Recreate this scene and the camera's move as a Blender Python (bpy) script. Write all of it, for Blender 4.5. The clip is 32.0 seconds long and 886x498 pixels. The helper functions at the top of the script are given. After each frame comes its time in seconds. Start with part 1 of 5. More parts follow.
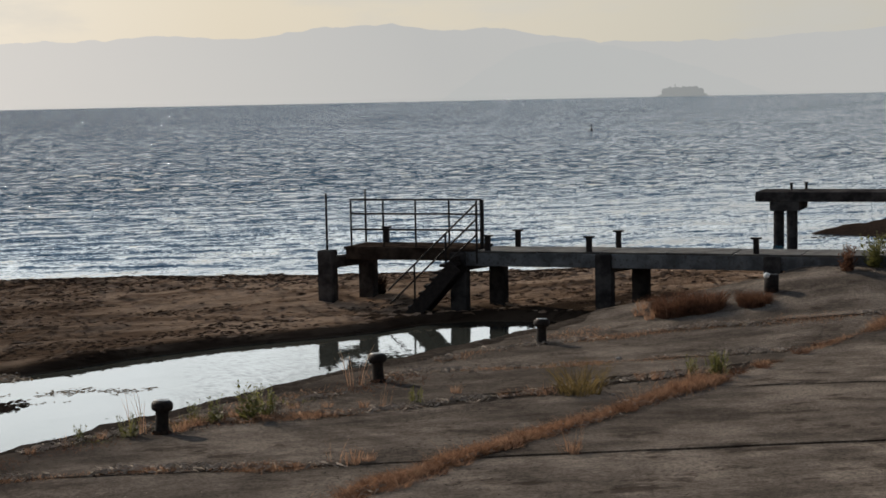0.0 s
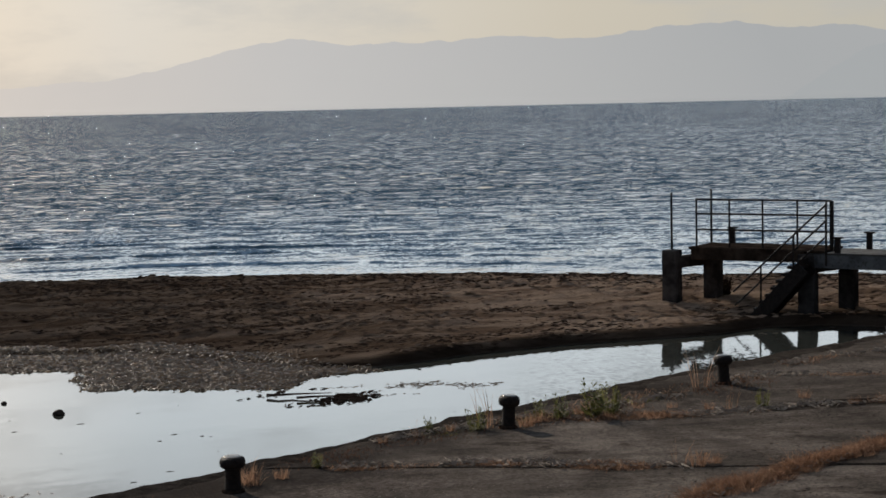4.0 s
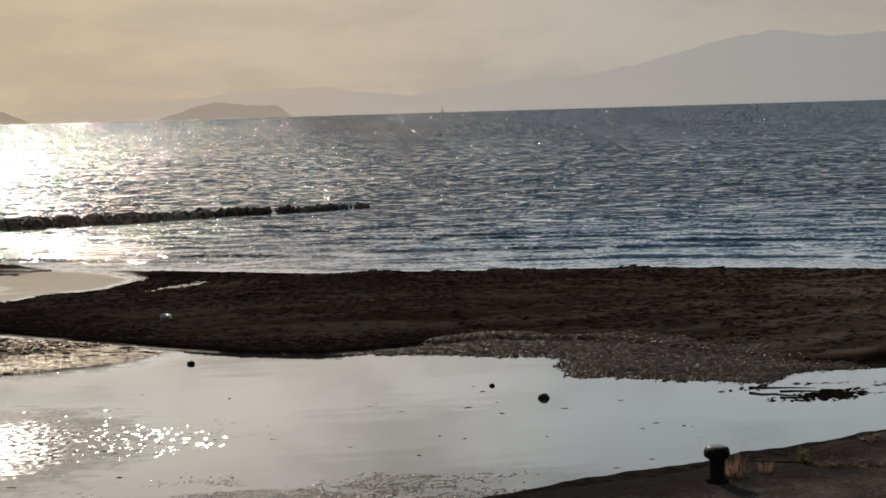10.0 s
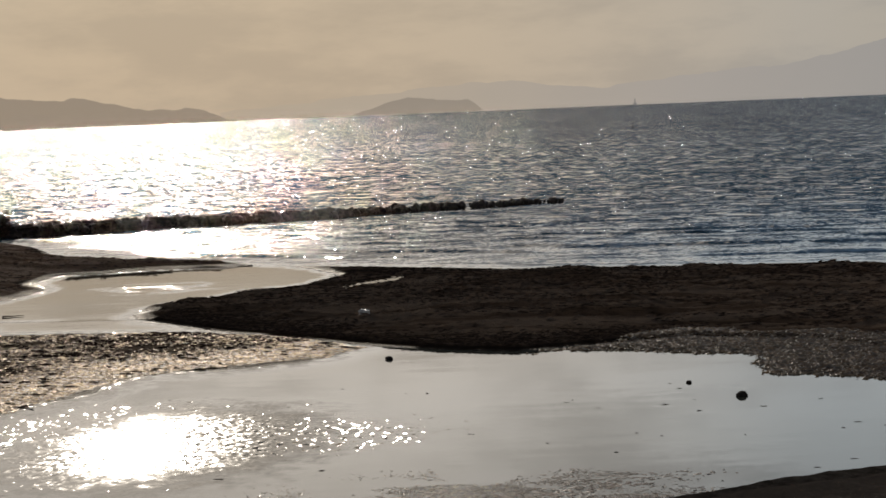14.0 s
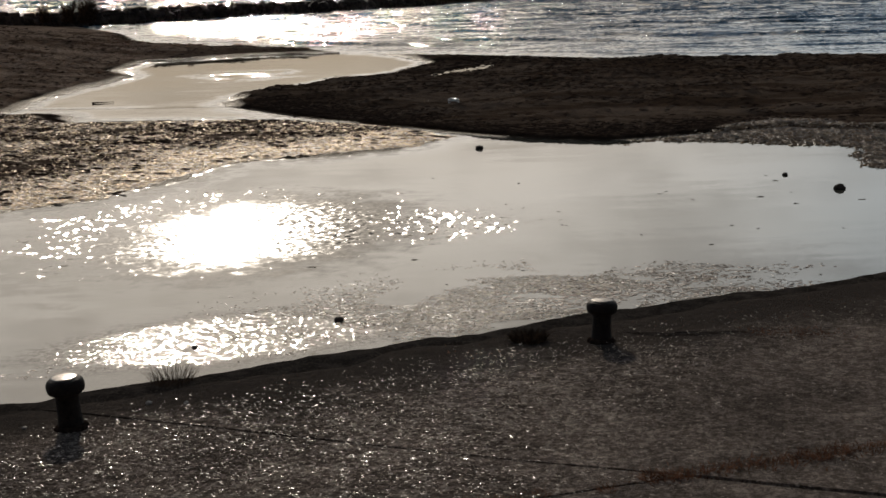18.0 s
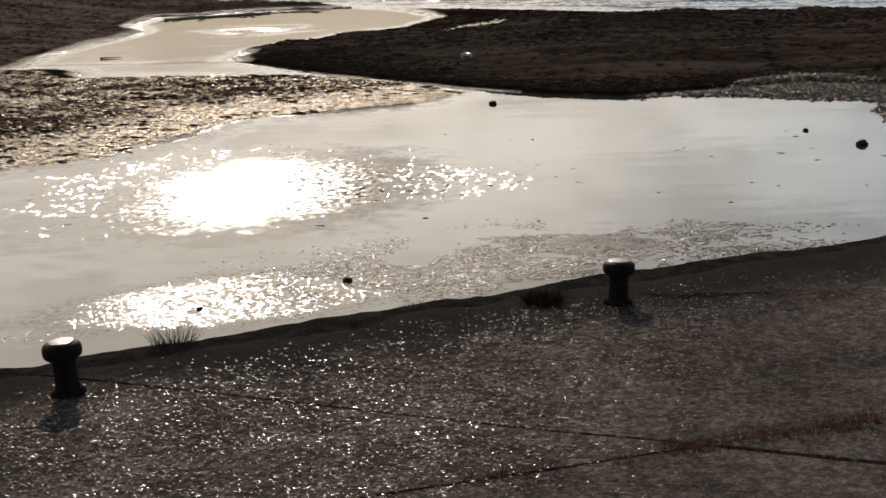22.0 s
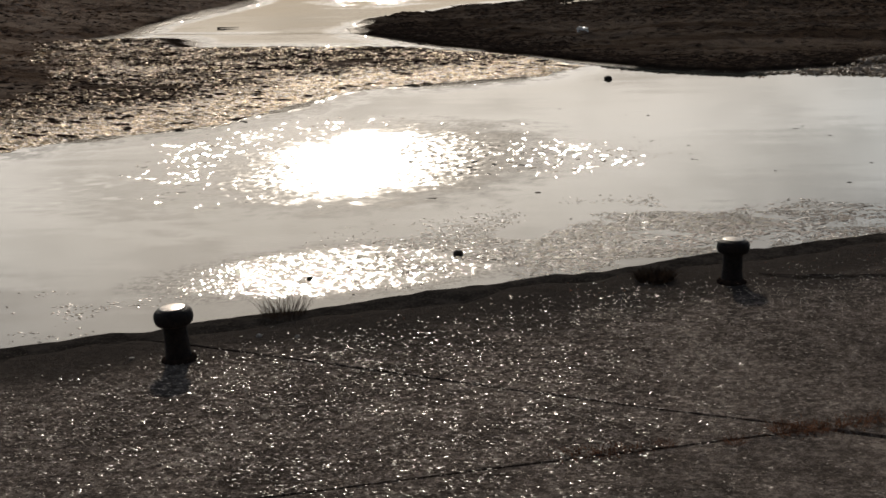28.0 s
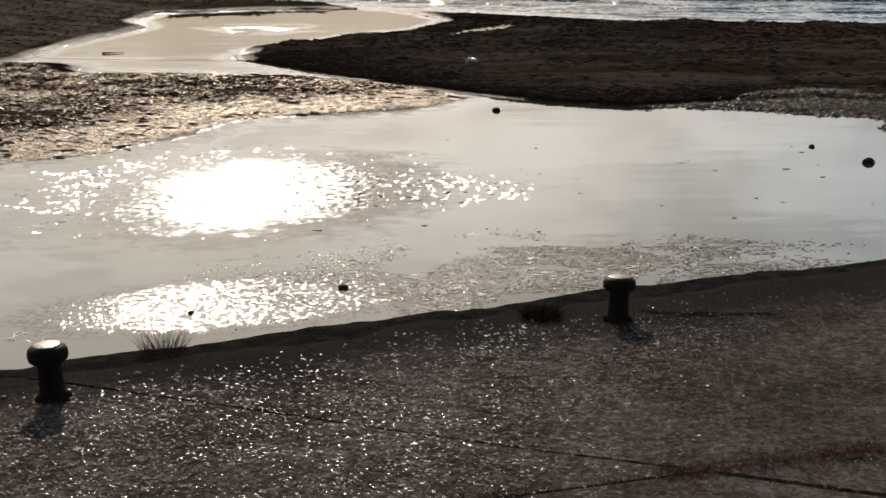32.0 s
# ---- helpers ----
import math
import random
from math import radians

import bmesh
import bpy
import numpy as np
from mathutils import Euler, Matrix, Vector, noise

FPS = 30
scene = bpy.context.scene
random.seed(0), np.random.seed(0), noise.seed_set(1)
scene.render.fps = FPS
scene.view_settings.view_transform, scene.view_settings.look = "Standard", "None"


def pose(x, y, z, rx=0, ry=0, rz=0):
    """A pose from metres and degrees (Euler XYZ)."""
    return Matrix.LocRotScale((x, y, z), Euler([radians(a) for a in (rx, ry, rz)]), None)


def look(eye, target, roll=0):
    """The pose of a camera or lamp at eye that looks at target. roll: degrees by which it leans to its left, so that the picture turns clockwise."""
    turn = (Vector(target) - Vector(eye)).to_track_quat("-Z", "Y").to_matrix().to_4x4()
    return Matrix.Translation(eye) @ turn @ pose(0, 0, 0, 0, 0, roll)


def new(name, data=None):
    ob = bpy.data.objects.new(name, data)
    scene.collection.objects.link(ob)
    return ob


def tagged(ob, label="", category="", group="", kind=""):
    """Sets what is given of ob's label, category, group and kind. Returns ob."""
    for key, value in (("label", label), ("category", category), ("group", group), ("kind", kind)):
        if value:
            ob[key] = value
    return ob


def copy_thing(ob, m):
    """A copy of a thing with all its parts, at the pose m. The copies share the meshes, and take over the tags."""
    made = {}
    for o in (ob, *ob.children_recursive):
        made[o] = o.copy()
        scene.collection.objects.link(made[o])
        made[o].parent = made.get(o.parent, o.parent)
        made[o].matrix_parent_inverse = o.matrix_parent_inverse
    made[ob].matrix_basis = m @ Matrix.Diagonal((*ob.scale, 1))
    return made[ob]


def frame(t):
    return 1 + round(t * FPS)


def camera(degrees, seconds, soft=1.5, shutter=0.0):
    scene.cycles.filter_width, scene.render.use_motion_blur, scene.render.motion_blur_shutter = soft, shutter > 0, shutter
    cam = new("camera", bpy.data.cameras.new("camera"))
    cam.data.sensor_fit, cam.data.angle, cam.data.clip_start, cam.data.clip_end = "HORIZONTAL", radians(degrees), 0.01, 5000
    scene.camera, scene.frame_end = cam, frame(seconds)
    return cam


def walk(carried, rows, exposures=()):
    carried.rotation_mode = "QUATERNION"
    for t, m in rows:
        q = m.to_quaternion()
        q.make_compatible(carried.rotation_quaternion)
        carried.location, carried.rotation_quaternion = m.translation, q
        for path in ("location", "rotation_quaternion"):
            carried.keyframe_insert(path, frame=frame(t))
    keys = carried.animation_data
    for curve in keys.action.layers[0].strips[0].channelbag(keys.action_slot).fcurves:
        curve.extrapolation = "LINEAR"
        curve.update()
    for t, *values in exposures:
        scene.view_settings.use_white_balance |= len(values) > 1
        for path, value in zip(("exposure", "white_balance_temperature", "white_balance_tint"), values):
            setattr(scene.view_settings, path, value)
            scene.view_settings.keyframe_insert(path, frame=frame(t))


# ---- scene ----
from mathutils.bvhtree import BVHTree
PATH = [
    (0.0, 0.459, -0.299, 5.502, 84.907, 1.171, -25.680),
    (0.5, 0.414, -0.276, 5.509, 84.815, 1.133, -24.522),
    (1.0, 0.451, -0.317, 5.516, 84.807, 1.343, -23.147),
    (1.5, 0.403, -0.307, 5.513, 84.782, 1.591, -21.826),
    (2.0, 0.383, -0.340, 5.510, 84.823, 1.490, -20.146),
    (2.5, 0.359, -0.343, 5.513, 84.827, 1.651, -18.643),
    (4.5, 0.307, -0.360, 5.525, 85.123, 1.374, -12.416),
    (5.0, 0.301, -0.359, 5.494, 85.038, 1.650, -10.611),
    (5.5, 0.267, -0.342, 5.517, 84.963, 1.547, -8.953),
    (6.0, 0.250, -0.342, 5.501, 85.090, 1.453, -7.160),
    (6.5, 0.238, -0.337, 5.491, 85.125, 1.557, -5.483),
    (7.0, 0.224, -0.348, 5.490, 85.155, 1.671, -4.270),
    (7.5, 0.235, -0.388, 5.490, 85.271, 1.508, -3.098),
    (8.0, 0.201, -0.398, 5.491, 85.393, 1.479, -1.861),
    (8.5, 0.179, -0.403, 5.488, 85.453, 1.495, -0.903),
    (9.0, 0.184, -0.392, 5.496, 85.390, 1.666, -0.134),
    (9.5, 0.176, -0.390, 5.481, 85.437, 1.634, 0.848),
    (10.0, 0.154, -0.378, 5.479, 85.287, 1.659, 1.985),
    (10.5, 0.182, -0.362, 5.485, 85.103, 1.752, 3.227),
    (11.0, 0.136, -0.385, 5.499, 84.984, 1.868, 4.076),
    (11.5, 0.161, -0.423, 5.508, 85.084, 1.924, 4.827),
    (12.0, 0.103, -0.513, 5.513, 85.341, 1.930, 5.715),
    (12.5, 0.104, -0.555, 5.539, 85.318, 2.247, 6.545),
    (13.0, 0.085, -0.561, 5.550, 85.229, 2.254, 7.233),
    (13.5, 0.103, -0.546, 5.560, 85.255, 2.285, 7.887),
    (15.5, 0.032, -0.561, 5.552, 85.188, 2.045, 9.892),
    (16.0, -0.049, -0.555, 5.554, 84.386, 1.710, 10.139),
    (16.5, -0.039, -0.493, 5.580, 82.860, 1.937, 10.547),
    (17.0, -0.014, -0.388, 5.577, 80.772, 1.952, 10.895),
    (17.5, -0.062, -0.368, 5.560, 79.052, 2.047, 11.367),
    (18.0, -0.118, -0.255, 5.522, 78.248, 2.307, 11.346),
    (18.5, -0.176, 0.309, 5.460, 77.579, 2.687, 11.330),
    (19.0, -0.194, 0.384, 5.426, 77.208, 2.708, 10.871),
    (19.5, -0.200, 0.416, 5.408, 76.855, 2.724, 10.925),
    (20.0, -0.204, 0.399, 5.419, 76.567, 2.638, 11.401),
    (20.5, -0.204, 0.405, 5.406, 76.634, 2.583, 11.763),
    (21.0, -0.213, 0.364, 5.424, 76.765, 2.512, 12.244),
    (21.5, -0.216, 0.380, 5.414, 76.868, 2.426, 12.009),
    (22.0, -0.216, 0.390, 5.413, 76.782, 2.436, 11.819),
    (22.5, -0.221, 0.361, 5.423, 76.660, 2.433, 12.041),
    (23.0, -0.224, 0.365, 5.424, 77.077, 2.321, 11.761),
    (23.5, -0.214, 0.395, 5.411, 77.142, 2.320, 11.546),
    (24.0, -0.225, 0.380, 5.418, 76.869, 2.267, 11.745),
    (24.5, -0.226, 0.365, 5.423, 76.656, 2.202, 11.926),
    (26.5, -0.248, 0.431, 5.396, 77.859, 2.211, 13.163),
    (27.0, -0.246, 0.435, 5.387, 77.005, 2.128, 13.830),
    (27.5, -0.227, 0.413, 5.385, 76.693, 2.332, 16.513),
    (28.0, -0.246, 0.494, 5.376, 76.077, 2.162, 15.762),
    (28.5, -0.295, 0.603, 5.364, 75.339, 1.206, 13.883),
    (29.0, -0.251, 0.610, 5.399, 75.935, 0.594, 15.312),
    (29.5, -0.201, 0.647, 5.412, 76.084, 0.159, 14.248),
    (30.0, -0.246, 0.730, 5.408, 75.940, 0.034, 12.220),
    (30.5, -0.275, 0.755, 5.413, 76.431, 0.519, 12.802),
    (31.0, -0.286, 0.741, 5.416, 76.236, 0.890, 13.510),
    (31.5, -0.285, 0.749, 5.420, 76.333, 0.840, 13.310),
    (32.0, -0.271, 0.765, 5.414, 76.882, 0.890, 12.182),
]
cam = camera(29.460, 32.0, soft=1.65)
walk(cam, [(t, pose(x, y, z, rx, ry, rz)) for t, x, y, z, rx, ry, rz in PATH],
     exposures=[(0, 0.72, 6500, 10), (1, 0.58, 6450, 10), (2.5, 0.52, 6350, 10), (5, 0.27, 6210, 10), (6, 0.12, 6210, 10), (9, -0.31, 6340, 10), (10, -0.23, 6380, 10), (11, -0.38, 6420, 10),
                (13, -0.4, 6420, 10), (17, -0.36, 6500, 10), (18, -0.23, 6500, 10), (19, 0.12, 6490, 10), (20, 0.11, 6480, 10), (27, 0.12, 6480, 10), (30, 0.0, 6480, 10), (32, 0.12, 6480, 10)])

# ---- light ----
SUN_AZ, SUN_EL = radians(-20.5), radians(29)
sun_dir = Vector((math.sin(SUN_AZ) * math.cos(SUN_EL), math.cos(SUN_AZ) * math.cos(SUN_EL), math.sin(SUN_EL)))
sun = new("sun", bpy.data.lights.new("sun", "SUN"))
sun.data.energy, sun.data.angle, sun.data.color = 4.0, radians(1.6), (1.0, 0.89, 0.75)
sun.matrix_basis = look(sun_dir * 100, (0, 0, 0))

world = bpy.data.worlds.new("sky")
scene.world = world
world.use_nodes = True
wt = world.node_tree
wt.nodes.clear()


class G:
    """Short hand for node trees."""

    def __init__(self, tree):
        self.t = tree

    def n(self, kind, ins=None, **props):
        node = self.t.nodes.new(kind)
        if "data_type" in props:
            node.data_type = props["data_type"]
        if "blend_type" in props:
            node.blend_type = props["blend_type"]
        if "operation" in props:
            node.operation = props["operation"]
        if "use_clamp" in props:
            node.use_clamp = props["use_clamp"]
        if "interpolation_type" in props:
            node.interpolation_type = props["interpolation_type"]
        if "attribute_name" in props:
            node.attribute_name = props["attribute_name"]
        for k, v in (ins or {}).items():
            sock = node.inputs[k]
            if isinstance(v, bpy.types.NodeSocket):
                self.t.links.new(v, sock)
            else:
                sock.default_value = v
        return node

    def m(self, op, a, b=0.0, c=0.0, clamp=False):
        return self.n("ShaderNodeMath", {0: a, 1: b, 2: c}, operation=op, use_clamp=clamp).outputs[0]

    def mix(self, f, a, b, kind="MIX"):
        node = self.n("ShaderNodeMix", {0: f}, data_type="RGBA", blend_type=kind)
        for i, v in ((6, a), (7, b)):
            if isinstance(v, bpy.types.NodeSocket):
                self.t.links.new(v, node.inputs[i])
            else:
                node.inputs[i].default_value = (*v[:3], 1)
        return node.outputs[2]

    def span(self, v, lo, hi, a=0.0, b=1.0, smooth=True):
        return self.n("ShaderNodeMapRange", {0: v, 1: lo, 2: hi, 3: a, 4: b}, interpolation_type="SMOOTHSTEP" if smooth else "LINEAR").outputs[0]

    def noise(self, scale, vec=None, detail=4.0, rough=0.55, distort=0.0):
        ins = {"Scale": scale, "Detail": detail, "Roughness": rough, "Distortion": distort}
        if vec is not None:
            ins["Vector"] = vec
        return self.n("ShaderNodeTexNoise", ins).outputs[0]

    def stretch(self, vec, sx, sy, sz, rz=0.0):
        if rz:
            vec = self.n("ShaderNodeMapping", {"Vector": vec, "Rotation": (0, 0, -rz)}).outputs[0]
        return self.n("ShaderNodeMapping", {"Vector": vec, "Scale": (sx, sy, sz)}).outputs[0]

    def ramp(self, f, stops):
        node = self.n("ShaderNodeValToRGB", {0: f})
        cr = node.color_ramp
        while len(cr.elements) < len(stops):
            cr.elements.new(0.5)
        for e, (p, c) in zip(cr.elements, stops):
            e.position, e.color = p, (*c, 1)
        return node.outputs[0]


w = G(wt)
way = w.n("ShaderNodeTexCoord").outputs["Generated"]
sep = w.n("ShaderNodeSeparateXYZ", {0: way})
sky_node = w.n("ShaderNodeTexSky")
sky_node.sky_type, sky_node.sun_disc = "NISHITA", False
sky_node.sun_elevation, sky_node.sun_rotation = SUN_EL, SUN_AZ
sky_node.air_density, sky_node.dust_density, sky_node.ozone_density = 1.5, 2.0, 1.0
nishita = sky_node.outputs[0]
flat_len = w.m("MAXIMUM", w.m("SQRT", w.m("ADD", w.m("MULTIPLY", sep.outputs[0], sep.outputs[0]), w.m("MULTIPLY", sep.outputs[1], sep.outputs[1]))), 0.001)
toward = w.m("DIVIDE", w.m("ADD", w.m("MULTIPLY", sep.outputs[0], math.sin(SUN_AZ)), w.m("MULTIPLY", sep.outputs[1], math.cos(SUN_AZ))), flat_len)
side = w.span(toward, 0.90, 1.0)                  # 1 towards the sun
back = w.span(toward, -0.6, 0.75)                # 0 behind
low = w.ramp(toward, [(0.545, (0.345, 0.33, 0.285)), (0.777, (0.43, 0.388, 0.315)), (0.913, (0.52, 0.48, 0.42)), (1.0, (0.66, 0.53, 0.385))])
mid = w.mix(side, (1.05, 1.12, 1.14), (1.86, 1.70, 1.50))
high = (0.118, 0.222, 0.372)
el = sep.outputs[2]
haze = w.mix(w.span(el, 0.07, 0.185), low, mid)
haze = w.mix(w.span(el, 0.20, 0.44), haze, high)
haze = w.mix(w.span(el, 0.5, 0.8), haze, (0.06, 0.09, 0.135))
cloud = w.noise(6.0, w.stretch(way, 1.0, 1.0, 3.5), detail=6.0, rough=0.6)
haze = w.mix(w.span(cloud, 0.44, 0.64, 0.0, 0.42), haze, w.mix(side, (0.335, 0.335, 0.33), (0.41, 0.345, 0.275)))
haze = w.mix(back, (0.11, 0.13, 0.16), haze)
haze = w.mix(1.0, haze, w.n("ShaderNodeVectorMath", {0: nishita, "Scale": 0.004}, operation="SCALE").outputs[0], "ADD")
near_sun = w.n("ShaderNodeVectorMath", {0: way, 1: tuple(sun_dir)}, operation="DOT_PRODUCT").outputs["Value"]
glow = w.m("POWER", w.span(near_sun, 0.93, 1.0, 0.0, 1.0, False), 1.8)
haze = w.mix(glow, haze, (2.1, 1.8, 1.45))        # hazy aureole round the sun
bg = w.n("ShaderNodeBackground", {"Color": haze, "Strength": 1.0})
w.n("ShaderNodeOutputWorld", {"Surface": bg.outputs[0]})


# ---- materials ----
def material(name, base=(0.5, 0.5, 0.5), dark=None, scale=6.0, rough=0.7, metal=0.0, bump=0.2, bump_scale=40.0, fine=None, spec=0.5, vary=0.0, leaf=0.0):
    mat = bpy.data.materials.new(name)
    mat.use_nodes = True
    mat.node_tree.nodes.clear()
    g = G(mat.node_tree)
    pos = g.n("ShaderNodeNewGeometry").outputs["Position"]
    dark = dark or tuple(c * 0.55 for c in base)
    col = g.mix(g.span(g.noise(scale, pos, 5.0, 0.65), 0.35, 0.68), dark, base)
    if fine:
        col = g.mix(g.span(g.noise(scale * 9, pos, 3.0), 0.52, 0.7, 0.0, 0.7), col, fine)
    if vary:
        rnd = g.n("ShaderNodeObjectInfo").outputs["Random"]
        col = g.n("ShaderNodeHueSaturation", {"Value": g.span(rnd, 0, 1, 1 - vary, 1 + vary, False), "Color": col}).outputs[0]
    nrm = g.n("ShaderNodeBump", {"Strength": bump, "Distance": 0.01, "Height": g.noise(bump_scale, pos, 5.0, 0.7)}).outputs[0]
    bs = g.n("ShaderNodeBsdfPrincipled", {"Base Color": col, "Metallic": metal, "Normal": nrm, "Diffuse Roughness": 0.8, "Specular IOR Level": spec,
                                           "Roughness": g.span(g.noise(scale * 3, pos), 0.3, 0.7, max(0.0, rough - 0.12), min(1.0, rough + 0.1))})
    if spec == 0.0:                                # dry matter without any gloss
        bs = g.n("ShaderNodeBsdfDiffuse", {"Color": col, "Normal": nrm, "Roughness": 1.0})
    if leaf:                                       # thin leaves let the low sun through
        thin = g.n("ShaderNodeBsdfTranslucent", {"Color": col})
        bs = g.n("ShaderNodeMixShader", {0: leaf, 1: bs.outputs[0], 2: thin.outputs[0]})
    g.n("ShaderNodeOutputMaterial", {"Surface": bs.outputs[0]})
    return mat


def sand_material():
    mat = bpy.data.materials.new("beach_sand")
    mat.use_nodes = True
    mat.node_tree.nodes.clear()
    g = G(mat.node_tree)
    pos = g.n("ShaderNodeNewGeometry").outputs["Position"]
    z = g.n("ShaderNodeSeparateXYZ", {0: pos}).outputs[2]
    patch = g.noise(0.6, g.stretch(pos, 0.28, 1.7, 1.0), 7.0, 0.7)
    col = g.mix(g.span(patch, 0.40, 0.60), (0.215, 0.140, 0.093), (0.46, 0.332, 0.238))
    grit = g.noise(3.2, g.stretch(pos, 0.45, 1.7, 1.0), 7.0, 0.75)
    col = g.mix(g.span(grit, 0.55, 0.66, 0.0, 0.8), col, (0.035, 0.022, 0.015))
    col = g.mix(g.span(g.noise(34.0, pos, 3.0), 0.6, 0.75, 0.0, 0.5), col, (0.30, 0.22, 0.15))
    # backlit darkness put into the sand's tone: brighter towards the jetty, away from the sun
    lit_dry_tone = g.span(g.m("ADD", g.n("ShaderNodeSeparateXYZ", {0: pos}).outputs[0], g.m("MULTIPLY", g.noise(0.2, pos, 3.0), 8.0)), 5.0, 17.0, 0.61, 1.16)
    # drier, paler land in the west
    lit_dry_tone = g.m("ADD", lit_dry_tone, g.span(g.m("ADD", g.n("ShaderNodeSeparateXYZ", {0: pos}).outputs[0], g.m("MULTIPLY", g.noise(0.3, pos, 3.0), 4.0)), -15.5, -20.0, 0.0, 0.7))
    col = g.n("ShaderNodeHueSaturation", {"Value": lit_dry_tone, "Color": col}).outputs[0]
    wet = g.span(g.m("ADD", z, g.m("MULTIPLY", g.noise(1.2, pos), 0.08)), 0.10, 0.19, 1.0, 0.0)
    # wet bank, with scarp shade and jetty shadow put into the same darkening
    wet = g.m("MAXIMUM", wet, g.n("ShaderNodeAttribute", attribute_name="wet_or_shaded").outputs["Fac"])
    mud = g.n("ShaderNodeAttribute", attribute_name="mud").outputs["Fac"]
    col = g.mix(g.m("MULTIPLY", wet, 0.9), col, g.mix(mud, (0.024, 0.017, 0.013), (0.17, 0.125, 0.088)))
    h = g.m("ADD", g.m("MULTIPLY", grit, 1.0), g.m("MULTIPLY", g.noise(22.0, pos, 5.0, 0.7), 0.35))
    nrm = g.n("ShaderNodeBump", {"Strength": 1.0, "Distance": 0.22, "Height": h}).outputs[0]
    dry = g.n("ShaderNodeBsdfDiffuse", {"Color": col, "Normal": nrm, "Roughness": 1.0})
    film = g.n("ShaderNodeBump", {"Strength": 1.0, "Distance": 0.06, "Height": h}).outputs[0]
    # gold of the sun's glint put into the wet film's specular tint
    damp = g.n("ShaderNodeBsdfPrincipled", {"Base Color": col, "Normal": film, "Roughness": 0.40, "Specular IOR Level": 0.42, "Specular Tint": (1.0, 0.84, 0.60, 1.0)})
    bs = g.n("ShaderNodeMixShader", {0: g.m("ADD", g.span(z, 0.01, 0.04, 0.3, 0.0), g.m("MULTIPLY", mud, g.span(z, 0.05, 0.12, 1.0, 0.0))), 1: dry.outputs[0], 2: damp.outputs[0]})
    g.n("ShaderNodeOutputMaterial", {"Surface": bs.outputs[0]})
    return mat


def concrete_material():
    mat = bpy.data.materials.new("weathered_concrete")
    mat.use_nodes = True
    mat.node_tree.nodes.clear()
    g = G(mat.node_tree)
    pos = g.n("ShaderNodeNewGeometry").outputs["Position"]
    rnd = g.n("ShaderNodeObjectInfo").outputs["Random"]
    along = g.stretch(pos, 0.40, 1.1, 1.0, -0.25)
    big = g.noise(0.8, along, 7.0, 0.65)
    col = g.mix(g.span(big, 0.36, 0.64), (0.092, 0.075, 0.061), (0.193, 0.157, 0.128))
    col = g.n("ShaderNodeHueSaturation", {"Value": g.span(rnd, 0, 1, 0.85, 1.12, False), "Color": col}).outputs[0]
    soil = g.noise(1.3, g.stretch(pos, 0.6, 1.1, 1.0, -0.25), 8.0, 0.72)
    col = g.mix(g.span(soil, 0.54, 0.64, 0.0, 0.75), col, (0.040, 0.029, 0.022))
    pale = g.noise(0.6, g.stretch(pos, 0.26, 1.3, 1.0, -0.2), 5.0, 0.6)
    col = g.mix(g.span(pale, 0.60, 0.72, 0.0, 0.5), col, (0.22, 0.175, 0.135))
    # paler western end with dark mottle and grit
    west = g.span(g.m("ADD", g.n("ShaderNodeSeparateXYZ", {0: pos}).outputs[0], g.m("MULTIPLY", g.noise(0.35, pos), 6.0)), 4.0, 10.0, 0.75, 0.0)
    col = g.mix(west, col, (0.236, 0.188, 0.156))
    mottle = g.noise(11.0, pos, 6.0, 0.85)
    col = g.mix(g.m("MULTIPLY", g.m("MULTIPLY", west, 1.3), g.span(mottle, 0.44, 0.60, 0.75, 0.0)), col, (0.036, 0.026, 0.020))
    grain = g.noise(24.0, pos, 4.0, 0.7)
    col = g.mix(g.m("MULTIPLY", g.m("ADD", west, 0.25), g.span(grain, 0.54, 0.68, 0.0, 0.65)), col, (0.26, 0.21, 0.175))
    speck = g.noise(17.0, pos, 6.0, 0.85)
    col = g.mix(g.span(speck, 0.42, 0.56, 0.55, 0.0), col, (0.034, 0.027, 0.022))
    col = g.n("ShaderNodeHueSaturation", {"Value": g.span(g.noise(0.9, pos, 5.0, 0.65), 0.35, 0.65, 0.78, 1.3), "Color": col}).outputs[0]
    # soil gathered along the edge
    xyz = g.n("ShaderNodeSeparateXYZ", {0: pos})
    inland = g.m("SUBTRACT", g.m("ADD", g.m("MULTIPLY", xyz.outputs[0], 0.64), 21.2), xyz.outputs[1])
    inland = g.m("ADD", inland, g.m("MULTIPLY", g.m("SUBTRACT", g.noise(0.9, pos, 6.0, 0.7), 0.5), 2.4))
    col = g.mix(g.m("MULTIPLY", g.span(g.m("SUBTRACT", inland, g.m("MULTIPLY", west, 0.3)), 0.9, 3.0, 1.0, 0.0), g.m("ADD", 0.42, g.m("MULTIPLY", west, 0.65))), col, (0.040, 0.033, 0.028))
    col = g.n("ShaderNodeHueSaturation", {"Saturation": 0.82, "Value": 1.04, "Color": col}).outputs[0]
    h = g.m("ADD", g.m("MULTIPLY", g.noise(5.0, pos, 7.0, 0.75), 1.6), g.m("MULTIPLY", grain, 0.5))
    nrm = g.n("ShaderNodeBump", {"Strength": 1.0, "Distance": 0.05, "Height": h}).outputs[0]
    bs = g.n("ShaderNodeBsdfDiffuse", {"Color": col, "Normal": nrm, "Roughness": 0.5})
    g.n("ShaderNodeOutputMaterial", {"Surface": bs.outputs[0]})
    return mat


